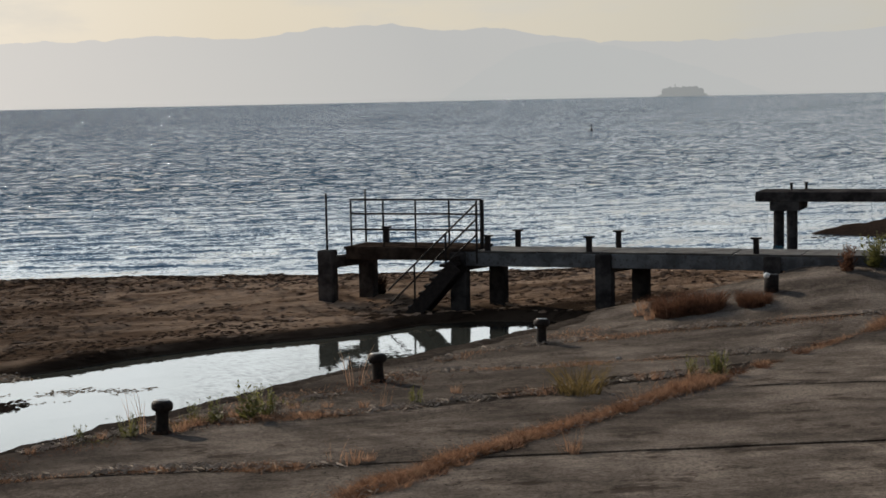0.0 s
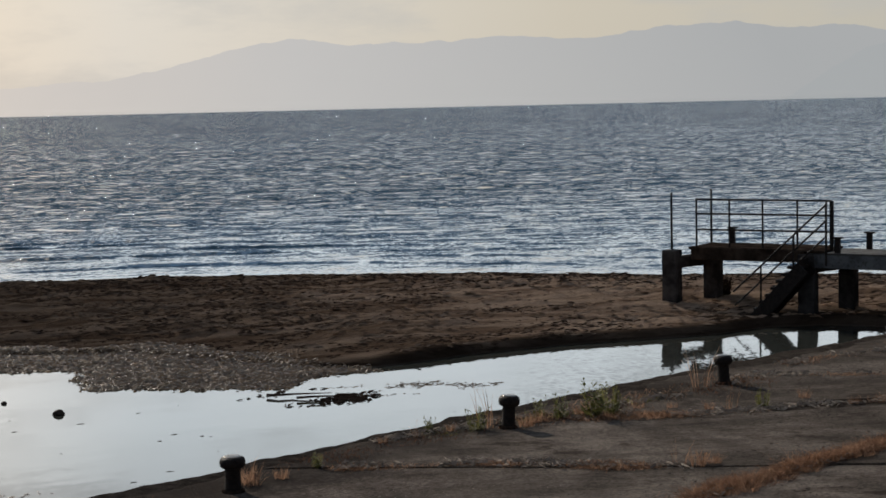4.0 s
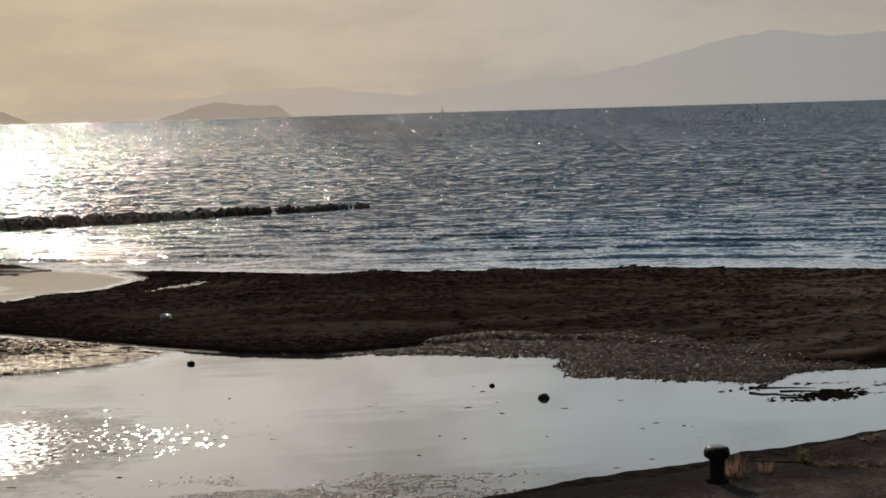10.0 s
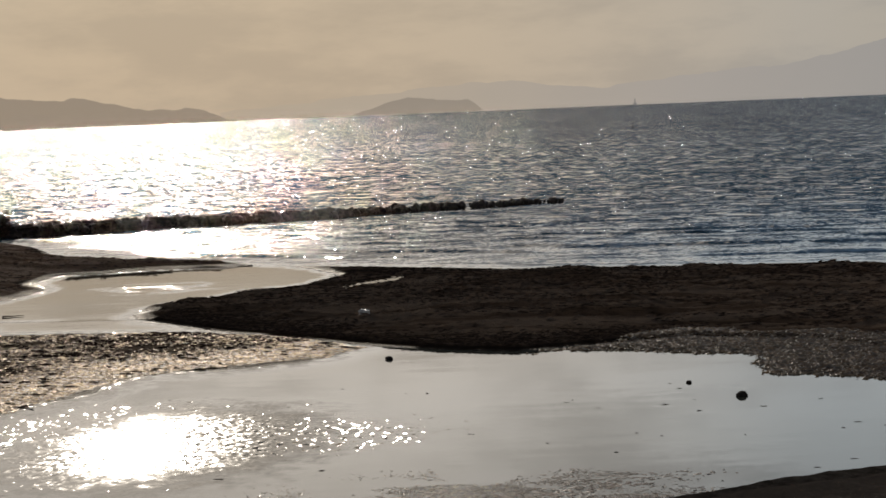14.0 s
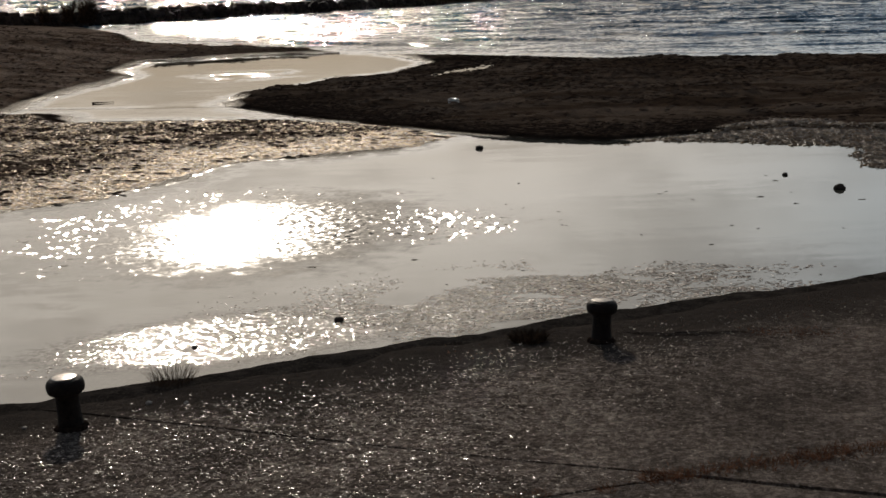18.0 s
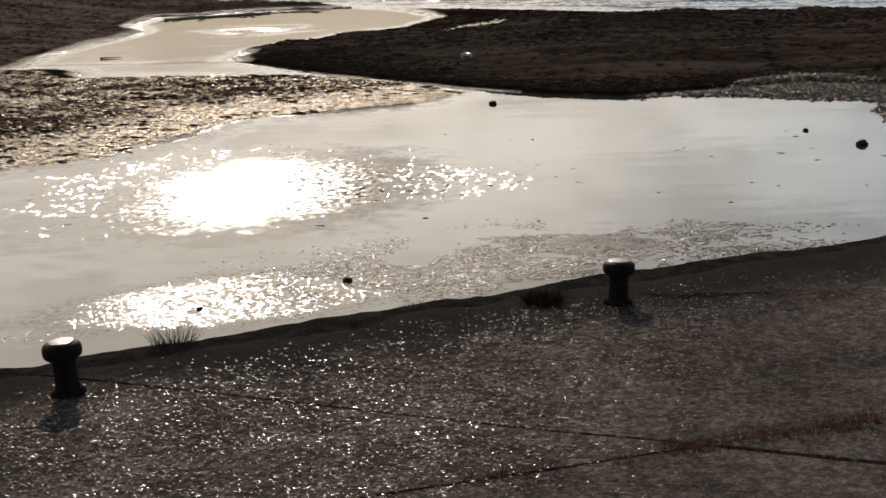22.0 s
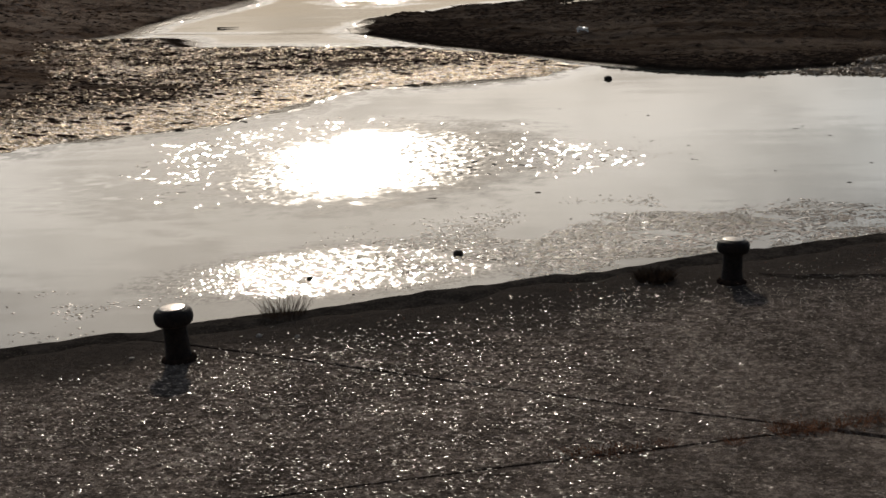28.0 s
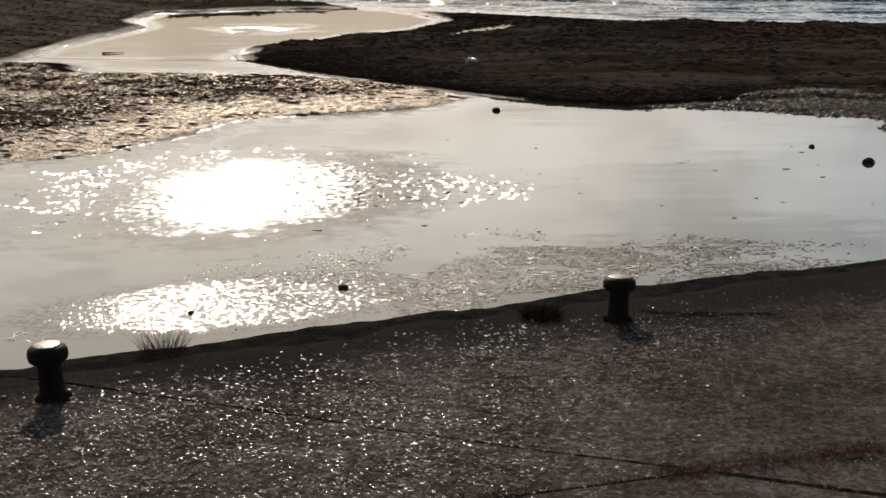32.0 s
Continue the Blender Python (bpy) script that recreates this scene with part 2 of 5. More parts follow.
def water_material(name, body, calm):
    mat = bpy.data.materials.new(name)
    mat.use_nodes = True
    mat.node_tree.nodes.clear()
    g = G(mat.node_tree)
    pos = g.n("ShaderNodeNewGeometry").outputs["Position"]
    shelter = None if calm else g.n("ShaderNodeAttribute", attribute_name="open_water").outputs["Fac"]

    def facets(scale, sx, sy, turn, amp, detail=2.0):
        c = g.n("ShaderNodeTexNoise", {"Vector": g.stretch(pos, sx, sy, 1.0, turn), "Scale": scale, "Detail": detail, "Roughness": 0.55}).outputs["Color"]
        v = g.n("ShaderNodeVectorMath", {0: c, 1: (0.5, 0.5, 0.5)}, operation="SUBTRACT").outputs[0]
        if isinstance(amp, bpy.types.NodeSocket):
            v = g.n("ShaderNodeVectorMath", {0: v, "Scale": amp}, operation="SCALE").outputs[0]
            amp = 1.0
        return g.n("ShaderNodeVectorMath", {0: v, 1: (amp * (2.8 if calm else 1.7), amp, 0.0)}, operation="MULTIPLY").outputs[0]

    def add(a, b):
        return g.n("ShaderNodeVectorMath", {0: a, 1: b}, operation="ADD").outputs[0]

    def peaks(scale, sx, sy, steep, mask, wide=1.0, most=0.0, shift=None):
        """Mostly flat wavelets with a few steep ones."""
        c = g.n("ShaderNodeTexNoise", {"Vector": g.stretch(pos, sx, sy, 1.0), "Scale": scale, "Detail": 1.0, "Roughness": 0.5}).outputs["Color"]
        v = g.n("ShaderNodeVectorMath", {0: c, 1: (0.5, 0.5, 0.5)}, operation="SUBTRACT").outputs[0]
        if shift:                                   # wavelets that lie flat or stand at one slope
            v = add(g.n("ShaderNodeVectorMath", {0: v, 1: (0.65, 0.9, 1.0)}, operation="MULTIPLY").outputs[0], shift)
        v = g.n("ShaderNodeVectorMath", {0: v, 1: (1.0, 1.0, 0.0)}, operation="MULTIPLY").outputs[0]
        size = g.n("ShaderNodeVectorMath", {0: v}, operation="LENGTH").outputs["Value"]
        if shift:
            swell = g.n("ShaderNodeSeparateXYZ", {0: c}).outputs[2]
            risen = g.span(g.m("ADD", swell, g.m("MULTIPLY", g.m("SUBTRACT", mask, 1.0), 0.35)), steep, steep + 0.03)
            k = g.m("MULTIPLY", risen, g.m("DIVIDE", most, g.m("ADD", size, 0.001)))
        else:
            k = g.m("MULTIPLY", g.m("MULTIPLY", g.m("MULTIPLY", size, size), steep), mask)
        v = g.n("ShaderNodeVectorMath", {0: v, "Scale": k}, operation="SCALE").outputs[0]
        return g.n("ShaderNodeVectorMath", {0: v, 1: (wide, 1.0, 0.0)}, operation="MULTIPLY").outputs[0]

    up = g.n("ShaderNodeNewGeometry").outputs["Normal"]
    if calm:
        # a breeze ruffles one patch of the pond and the shallows, the rest lies smooth
        def spot(cx, cy, rx, ry, lo, hi, ragged, turn=0.0):
            away = g.n("ShaderNodeVectorMath", {0: pos, 1: (cx, cy, 0)}, operation="SUBTRACT").outputs[0]
            d = g.n("ShaderNodeVectorMath", {0: g.stretch(away, 1 / rx, 1 / ry, 0, turn)}, operation="LENGTH").outputs["Value"]
            return g.span(g.m("ADD", d, g.m("MULTIPLY", g.m("SUBTRACT", g.noise(1.4, pos, 5.0, 0.7), 0.5), ragged)), lo, hi, 1.0, 0.0)

        core = spot(-9.05, 27.3, 3.6, 5.0, 0.30, 1.0, 0.9)
        halo = spot(-9.7, 27.6, 4.9, 5.2, 0.50, 1.15, 0.8)
        tail = spot(-6.6, 27.8, 3.9, 3.1, 0.30, 1.0, 1.0)
        near_weed = spot(-7.2, 20.2, 2.9, 1.45, 0.6, 1.1, 0.6, 0.5)
        xyz = g.n("ShaderNodeSeparateXYZ", {0: pos})
        east = g.span(xyz.outputs[0], 6.0, 12.0, 0.0, 0.15)
        shallow = g.n("ShaderNodeAttribute", attribute_name="shallow").outputs["Fac"]
        shallow = g.m("MULTIPLY", shallow, g.span(g.noise(2.2, pos, 4.0), 0.32, 0.60, 0.15, 1.0))
        shoal = g.m("MAXIMUM", spot(-17.9, 53.6, 2.6, 2.2, 0.3, 1.0, 1.2), spot(-15.9, 47.6, 1.0, 1.3, 0.3, 1.0, 1.0))
        shallow = g.m("MAXIMUM", shallow, g.m("MULTIPLY", shoal, g.span(g.noise(1.6, g.stretch(pos, 0.5, 1.0, 1.0), 4.0), 0.46, 0.58)))
        gust = g.m("MAXIMUM", core, g.m("MAXIMUM", east, shallow))
        fine = g.m("MULTIPLY", near_weed, g.span(g.noise(11.0, pos, 3.0), 0.40, 0.62, 0.0, 0.95))
        sunward = g.n("ShaderNodeCombineXYZ", {0: g.span(xyz.outputs[0], -13.5, -4.5, 0.10, -0.10), 1: -0.075}).outputs[0]
        slope = g.m("MAXIMUM", g.span(xyz.outputs[0], -9.0, -4.0, 0.162, 0.31), g.span(xyz.outputs[0], -13.0, -9.0, 0.19, 0.162))     # slopes set by position so the steep wavelets mirror the sun
        nrm = add(up, facets(9.5, 1.0, 0.55, 0.0, g.m("ADD", g.m("MULTIPLY", gust, 0.142), 0.006), 1.0))
        nrm = add(nrm, facets(30.0, 1.0, 0.45, 0.0, g.m("MULTIPLY", fine, 0.34), 1.0))
        nrm = add(nrm, g.n("ShaderNodeVectorMath", {0: (0.026, -0.150, 0.0), "Scale": gust}, operation="SCALE").outputs[0])   # wavelets lean to the quay, tilted to mirror the sun
        nrm = add(nrm, g.n("ShaderNodeVectorMath", {0: (0.03, -0.116, 0.0), "Scale": fine}, operation="SCALE").outputs[0])
        nrm = add(nrm, facets(0.9, 0.5, 2.4, 0.2, 0.014))
        sparks = g.m("MAXIMUM", g.m("MULTIPLY", halo, g.m("SUBTRACT", 1.0, g.m("MULTIPLY", core, 0.85))), g.m("MULTIPLY", tail, 0.90))
        nrm = add(nrm, peaks(7.5, 1.0, 0.55, 0.535, sparks, 1.0, slope, sunward))
        nrm = add(nrm, peaks(6.0, 1.0, 0.6, 0.53, shallow, 1.0, 0.10, sunward))
        breath = spot(-12.8, 24.0, 3.2, 2.2, 0.4, 1.0, 0.8)                                # faint ripples west of the glitter
        nrm = add(nrm, facets(4.5, 0.6, 1.1, 0.25, g.m("MULTIPLY", breath, 0.045), 1.0))
        gust = g.m("MAXIMUM", g.m("MAXIMUM", gust, fine), g.m("MAXIMUM", halo, tail))
        rough = g.m("ADD", g.m("MULTIPLY", gust, 0.09), 0.03)
    else:
        yy = g.n("ShaderNodeSeparateXYZ", {0: pos}).outputs[1]
        nrm = add((0.0, 0.0, 0.0), facets(0.42, 0.30, 1.3, -0.10, 0.31))
        nrm = add(nrm, facets(0.11, 0.45, 1.3, 0.06, g.span(yy, 80.0, 420.0, 0.0, 0.38), 3.0))
        nrm = add(nrm, facets(1.0, 0.55, 1.05, 0.10, 0.44))
        nrm = add(nrm, facets(6.0, 0.6, 1.2, 0.0, 0.55))
        nrm = add(nrm, peaks(2.0, 0.45, 0.75, 50.0, g.span(yy, 62.0, 110.0, 0.15, 1.0), 1.6))
        nrm = add(nrm, peaks(6.5, 0.7, 0.8, 36.0, g.span(yy, 62.0, 110.0, 0.4, 1.0), 1.4))
        lean = g.m("ADD", g.span(yy, 56.0, 115.0, -0.138, -0.295), g.span(yy, 115.0, 500.0, 0.0, -0.06))
        nrm = add(nrm, g.n("ShaderNodeCombineXYZ", {0: 0.085, 1: lean}).outputs[0])
        nrm = add(up, g.n("ShaderNodeVectorMath", {0: nrm, "Scale": shelter}, operation="SCALE").outputs[0])          # normals lean to the shore, set to darken the lake and catch the sun
        rough = 0.035
    nrm = g.n("ShaderNodeVectorMath", {0: nrm}, operation="NORMALIZE").outputs[0]
    bs = g.n("ShaderNodeBsdfPrincipled", {"Base Color": (*body, 1), "Normal": nrm, "Roughness": rough, "IOR": 1.333, "Specular IOR Level": 0.5})
    g.n("ShaderNodeOutputMaterial", {"Surface": bs.outputs[0]})
    return mat


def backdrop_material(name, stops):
    """Distance that glows: haze painted into the colour, by the way towards the sun only."""
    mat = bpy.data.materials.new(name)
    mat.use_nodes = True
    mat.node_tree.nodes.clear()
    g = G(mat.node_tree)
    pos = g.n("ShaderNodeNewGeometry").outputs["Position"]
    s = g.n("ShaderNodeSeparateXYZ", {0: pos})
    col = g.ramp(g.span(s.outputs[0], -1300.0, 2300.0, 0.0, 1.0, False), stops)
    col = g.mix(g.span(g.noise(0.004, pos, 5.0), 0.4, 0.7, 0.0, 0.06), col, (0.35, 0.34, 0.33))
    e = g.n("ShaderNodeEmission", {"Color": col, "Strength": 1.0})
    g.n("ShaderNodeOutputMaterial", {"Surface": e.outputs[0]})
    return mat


SAND, CONCRETE = sand_material(), concrete_material()
LAKE = water_material("lake_water", (0.011, 0.034, 0.057), False)
POND = water_material("pond_water", (0.020, 0.022, 0.020), True)
IRON = material("rusted_iron", (0.024, 0.020, 0.018), (0.011, 0.010, 0.010), 14.0, 0.66, 0.0, 0.5, 60.0, (0.06, 0.032, 0.020), spec=0.09)
GIRDER = material("grey_concrete", (0.145, 0.150, 0.155), (0.060, 0.060, 0.062), 1.6, 0.8, 0, 0.5, 18.0, (0.05, 0.04, 0.033), spec=0.2)
DECKING = material("worn_deck_concrete", (0.115, 0.11, 0.10), (0.05, 0.046, 0.043), 1.8, 0.85, 0, 0.4, 20.0, (0.07, 0.058, 0.05), spec=0.1)
PIER = material("stained_concrete", (0.075, 0.069, 0.066), (0.024, 0.022, 0.022), 2.2, 0.85, 0, 0.5, 18.0, spec=0.0)
TIMBER = material("grey_timber", (0.066, 0.048, 0.036), (0.026, 0.018, 0.014), 3.0, 0.85, 0, 0.4, 25.0, spec=0.0, vary=0.2)
ROCK = material("dark_rock", (0.075, 0.056, 0.045), (0.026, 0.020, 0.017), 3.0, 0.85, 0, 0.8, 12.0, spec=0.08, vary=0.25)
STRAW = material("dry_grass", (0.46, 0.295, 0.195), (0.17, 0.095, 0.06), 9.0, 0.8, 0, 0.1, spec=0.0, leaf=0.32)
GREEN = material("green_weeds", (0.20, 0.19, 0.06), (0.08, 0.085, 0.03), 9.0, 0.75, 0, 0.1, leaf=0.35, spec=0.2)
YELLOW = material("yellowed_grass", (0.225, 0.16, 0.07), (0.09, 0.07, 0.03), 9.0, 0.8, 0, 0.1, spec=0.0, leaf=0.36)
RUSSET = material("russet_grass", (0.215, 0.112, 0.072), (0.07, 0.038, 0.025), 9.0, 0.85, 0, 0.1, spec=0.0, leaf=0.2)
TAWNY = material("tawny_grass", (0.40, 0.235, 0.145), (0.15, 0.08, 0.05), 9.0, 0.8, 0, 0.1, spec=0.0, leaf=0.38)
DEAD = material("dark_dead_grass", (0.10, 0.065, 0.042), (0.035, 0.025, 0.018), 9.0, 0.85, 0, 0.1, spec=0.0)
WEED = material("dead_water_weed", (0.085, 0.055, 0.040), (0.034, 0.024, 0.018), 6.0, 0.85, 0, 0.5, 30.0, spec=0.0)
WETWEED = material("wet_weed", (0.32, 0.225, 0.14), (0.11, 0.075, 0.05), 6.0, 0.5, 0, 0.4, 30.0, spec=0.25, leaf=0.35)
PALEWEED = material("bleached_weed", (0.44, 0.39, 0.345), (0.20, 0.175, 0.15), 6.0, 0.8, 0, 0.3, spec=0.0, leaf=0.4)
# dead weed with the wet mud's sun glint put into its half-metal gold
GOLD = material("glint_gold_weed", (0.56, 0.39, 0.20), (0.20, 0.13, 0.07), 3.0, 0.42, 0.3, 0.3, 30.0, spec=0.3, leaf=0.4)
# rust on the bollard feet; also the painted backlit dark of the spit
RUST_SHADE = material("rust_shade_crust", (0.045, 0.030, 0.023), (0.018, 0.014, 0.012), 14.0, 0.9, 0, 0.5, 60.0, spec=0.0)
BROWNWEED = material("brown_weed", (0.17, 0.085, 0.05), (0.06, 0.034, 0.022), 2.0, 0.5, 0, 0.3, 30.0, spec=0.2)
WETLEAF = material("glistening_weed", (0.26, 0.17, 0.11), (0.09, 0.055, 0.036), 6.0, 0.26, 0, 0.3, 30.0, spec=0.5)
SHELL = material("shell_grit", (0.62, 0.52, 0.42), (0.20, 0.16, 0.12), 30.0, 0.22, 0, 0.2)
SOIL = material("dark_soil", (0.08, 0.064, 0.052), (0.032, 0.026, 0.021), 4.0, 0.95, 0, 0.6, 14.0, (0.14, 0.11, 0.085), spec=0.0)
WORN = material("worn_iron", (0.17, 0.15, 0.13), (0.06, 0.05, 0.045), 16.0, 0.38, 0.7, 0.15)
SCRAP = material("pale_scrap", (0.42, 0.39, 0.35), (0.22, 0.20, 0.18), 20.0, 0.7, 0, 0.3, spec=0.1)
WHITE = material("white_plastic", (0.78, 0.78, 0.76), (0.55, 0.55, 0.53), 8.0, 0.4, 0, 0.1)
# glowing distance colours with the haze mixed in
HILLS = backdrop_material("painted_haze_hills", [(0.0, (0.62, 0.50, 0.365)), (0.18, (0.57, 0.48, 0.38)), (0.36, (0.50, 0.45, 0.40)), (0.563, (0.425, 0.405, 0.38)), (0.907, (0.31, 0.31, 0.302))])
NEARHILLS = backdrop_material("painted_haze_headland", [(0.0, (0.42, 0.335, 0.25)), (0.18, (0.41, 0.345, 0.275)), (1.0, (0.4, 0.38, 0.35))])
FOOTHILLS = backdrop_material("painted_haze_foothills", [(0.0, (0.31, 0.315, 0.308)), (1.0, (0.298, 0.303, 0.297))])
ISLE = backdrop_material("painted_haze_island", [(0.0, (0.28, 0.26, 0.24)), (0.4, (0.28, 0.26, 0.24)), (1.0, (0.165, 0.175, 0.175))])


# ---- building helpers ----
def mesh_of(bm, name, mat, smooth=False):
    me = bpy.data.meshes.new(name)
    bm.to_mesh(me)
    bm.free()
    if mat:
        me.materials.append(mat)
    if smooth:
        for p in me.polygons:
            p.use_smooth = True
    return me


def part(name, bm, mat, parent, label="", smooth=False):
    ob = new(name, mesh_of(bm, name, mat, smooth) if isinstance(bm, bmesh.types.BMesh) else bm)
    ob.parent = parent
    return tagged(ob, label) if label else ob


def from_arrays(name, verts, faces, mat, smooth=False):
    me = bpy.data.meshes.new(name)
    me.from_pydata(verts.tolist() if hasattr(verts, "tolist") else verts, [], faces.tolist() if hasattr(faces, "tolist") else faces)
    me.materials.append(mat)
    if smooth:
        me.polygons.foreach_set("use_smooth", [True] * len(me.polygons))
    return me


def grid_faces(nr, nc):
    i = np.arange((nr - 1) * nc).reshape(nr - 1, nc)[:, :-1].ravel()
    return np.stack([i, i + 1, i + 1 + nc, i + nc], 1)


def box(bm, sx, sy, sz, m=None, bevel=0.0):
    r = bmesh.ops.create_cube(bm, size=1.0, matrix=(m or Matrix()) @ Matrix.Diagonal((sx, sy, sz, 1)))
    if bevel:
        edges = list({e for v in r["verts"] for e in v.link_edges})
        bmesh.ops.bevel(bm, geom=edges, offset=bevel, segments=2, affect="EDGES", profile=0.5)
    return bm


def boxed(sx, sy, sz, m=None, bevel=0.0):
    return box(bmesh.new(), sx, sy, sz, m, bevel)


def rod(bm, a, b, r, seg=8, r2=None):
    a, b = Vector(a), Vector(b)
    m = Matrix.Translation((a + b) / 2) @ (b - a).to_track_quat("Z", "Y").to_matrix().to_4x4()
    bmesh.ops.create_cone(bm, cap_ends=True, segments=seg, radius1=r, radius2=r if r2 is None else r2, depth=(b - a).length, matrix=m)
    return bm


def lathe(profile, seg=24):
    bm = bmesh.new()
    rings = []
    for r, z in profile:
        rings.append([bm.verts.new((max(r, 1e-4) * math.cos(2 * math.pi * k / seg), max(r, 1e-4) * math.sin(2 * math.pi * k / seg), z)) for k in range(seg)])
    for a, b in zip(rings, rings[1:]):
        for k in range(seg):
            bm.faces.new((a[k], a[(k + 1) % seg], b[(k + 1) % seg], b[k]))
    bm.faces.new(rings[0][::-1])
    bm.faces.new(rings[-1])
    return bm


def lump(rx, ry, rz, rough=0.25, sub=2, seed=0):
    bm = bmesh.new()
    bmesh.ops.create_icosphere(bm, subdivisions=sub, radius=1.0)
    o = Vector((seed * 3.7, seed * 1.3, seed * 5.1))
    for v in bm.verts:
        k = 1 + rough * noise.noise(v.co * 1.3 + o) + rough * 0.5 * noise.noise(v.co * 3.1 + o)
        v.co = Vector((v.co.x * rx * k, v.co.y * ry * k, v.co.z * rz * k))
    return bm


TABLES = {}


def vnoise(x, y, scale, seed):
    """Smooth value noise on arrays, 0 to 1."""
    if seed not in TABLES:
        TABLES[seed] = np.random.RandomState(seed).rand(128, 128)
    tab = TABLES[seed]
    u, v = x / scale, y / scale
    i, j = np.floor(u).astype(int), np.floor(v).astype(int)
    fu, fv = u - i, v - j
    fu, fv = fu * fu * (3 - 2 * fu), fv * fv * (3 - 2 * fv)
    t = lambda a, b: tab[a % 128, b % 128]
    return (t(i, j) * (1 - fu) + t(i + 1, j) * fu) * (1 - fv) + (t(i, j + 1) * (1 - fu) + t(i + 1, j + 1) * fu) * fv


def fbm(x, y, scale, seed):
    return sum(vnoise(x, y, scale / 2 ** k, seed + k) / 2 ** k for k in range(4)) / 1.875


def ss(v, lo, hi):
    k = np.clip((v - lo) / (hi - lo), 0, 1)
    return k * k * (3 - 2 * k)


def dist_line(x, y, line):
    d = np.full(np.shape(x), 1e9)
    for (ax, ay), (bx, by) in zip(line, line[1:]):
        k = np.clip(((x - ax) * (bx - ax) + (y - ay) * (by - ay)) / max((bx - ax) ** 2 + (by - ay) ** 2, 1e-9), 0, 1)
        d = np.minimum(d, np.hypot(x - ax - k * (bx - ax), y - ay - k * (by - ay)))
    return d


def inside(x, y, poly):
    c = np.zeros(np.shape(x), bool)
    for (ax, ay), (bx, by) in zip(poly, poly[1:] + poly[:1]):
        if ay != by:
            c ^= ((ay > y) != (by > y)) & (x < (bx - ax) * (y - ay) / (by - ay) + ax)
    return c


# ---- plan of the shore ----
POND_SHORE = [(24, 33.7), (20.9, 35.4), (19.0, 36.6), (17.6, 36.9), (16.2, 36.2), (14.4, 36.1), (12.2, 35.9), (10, 35.4), (7.5, 34.2), (5.6, 34.9), (2.1, 38.6), (-0.3, 39.2),
              (-2.7, 38.0), (-4.1, 37.3), (-6.1, 37.9), (-8.6, 39.3), (-12.5, 42.0), (-15.6, 44.8)]
RIVER_EAST = [(-15.6, 44.8), (-16.3, 46.3), (-16.2, 47.8), (-15, 51.3), (-13, 53.3), (-12.4, 56), (-13.6, 58.6), (-14.8, 60.3)]
LAKE_SHORE = [(-14.8, 60.3), (-13, 60.1), (-10.5, 59.0), (-6, 57.2), (-0.3, 56.8), (5, 56.5), (11, 54.6), (15.5, 52.6), (20, 49.8), (26, 47.2),
              (31, 46.2), (37, 45), (46, 43)]
RIVER_WEST = [(-19.4, 25), (-18.3, 30), (-18.5, 32.3), (-18.9, 34.7), (-20.0, 37.3), (-22.0, 39.3), (-22.9, 41.8), (-22.0, 44.4), (-22.3, 47.2), (-22.2, 50.2), (-22.2, 54.0), (-23.2, 56), (-23.4, 58.8), (-20, 60.6), (-17, 61.0)]
WEST_SHORE = [(-17, 61.0), (-17, 61.6), (-21.7, 63.9), (-26.9, 68.1), (-32.7, 77), (-38, 79), (-60, 90)]
SANDBAR = POND_SHORE + RIVER_EAST[1:] + LAKE_SHORE[1:] + [(46, 30), (30, 30)]
WEST_LAND = RIVER_WEST + WEST_SHORE[1:] + [(-90, 90), (-90, 5), (-40, 5)]
MUD_WEST = [(-7.6, 38.6), (-8.5, 36.9), (-10.8, 35.5), (-12.2, 34.5), (-12.8, 32.6), (-13.3, 30.4), (-15.8, 28.3), (-18, 24), (-30, 24), (-27, 42), (-22.5, 43.0), (-20.8, 43.2),
            (-19.4, 41.4), (-14.3, 41.4), (-10.9, 40.6)]
SPIT = [(41.2, 52.9), (42.2, 49.2), (50, 43), (59.5, 41), (59.5, 60), (50, 57.6)]
MUD_EAST = [(7.3, 33.9), (5.2, 32.9), (4.3, 32.8), (1.8, 33.6), (1.2, 36.3), (-2.1, 37.2), (-3.5, 37.6), (-0.3, 39.6), (3, 39)]


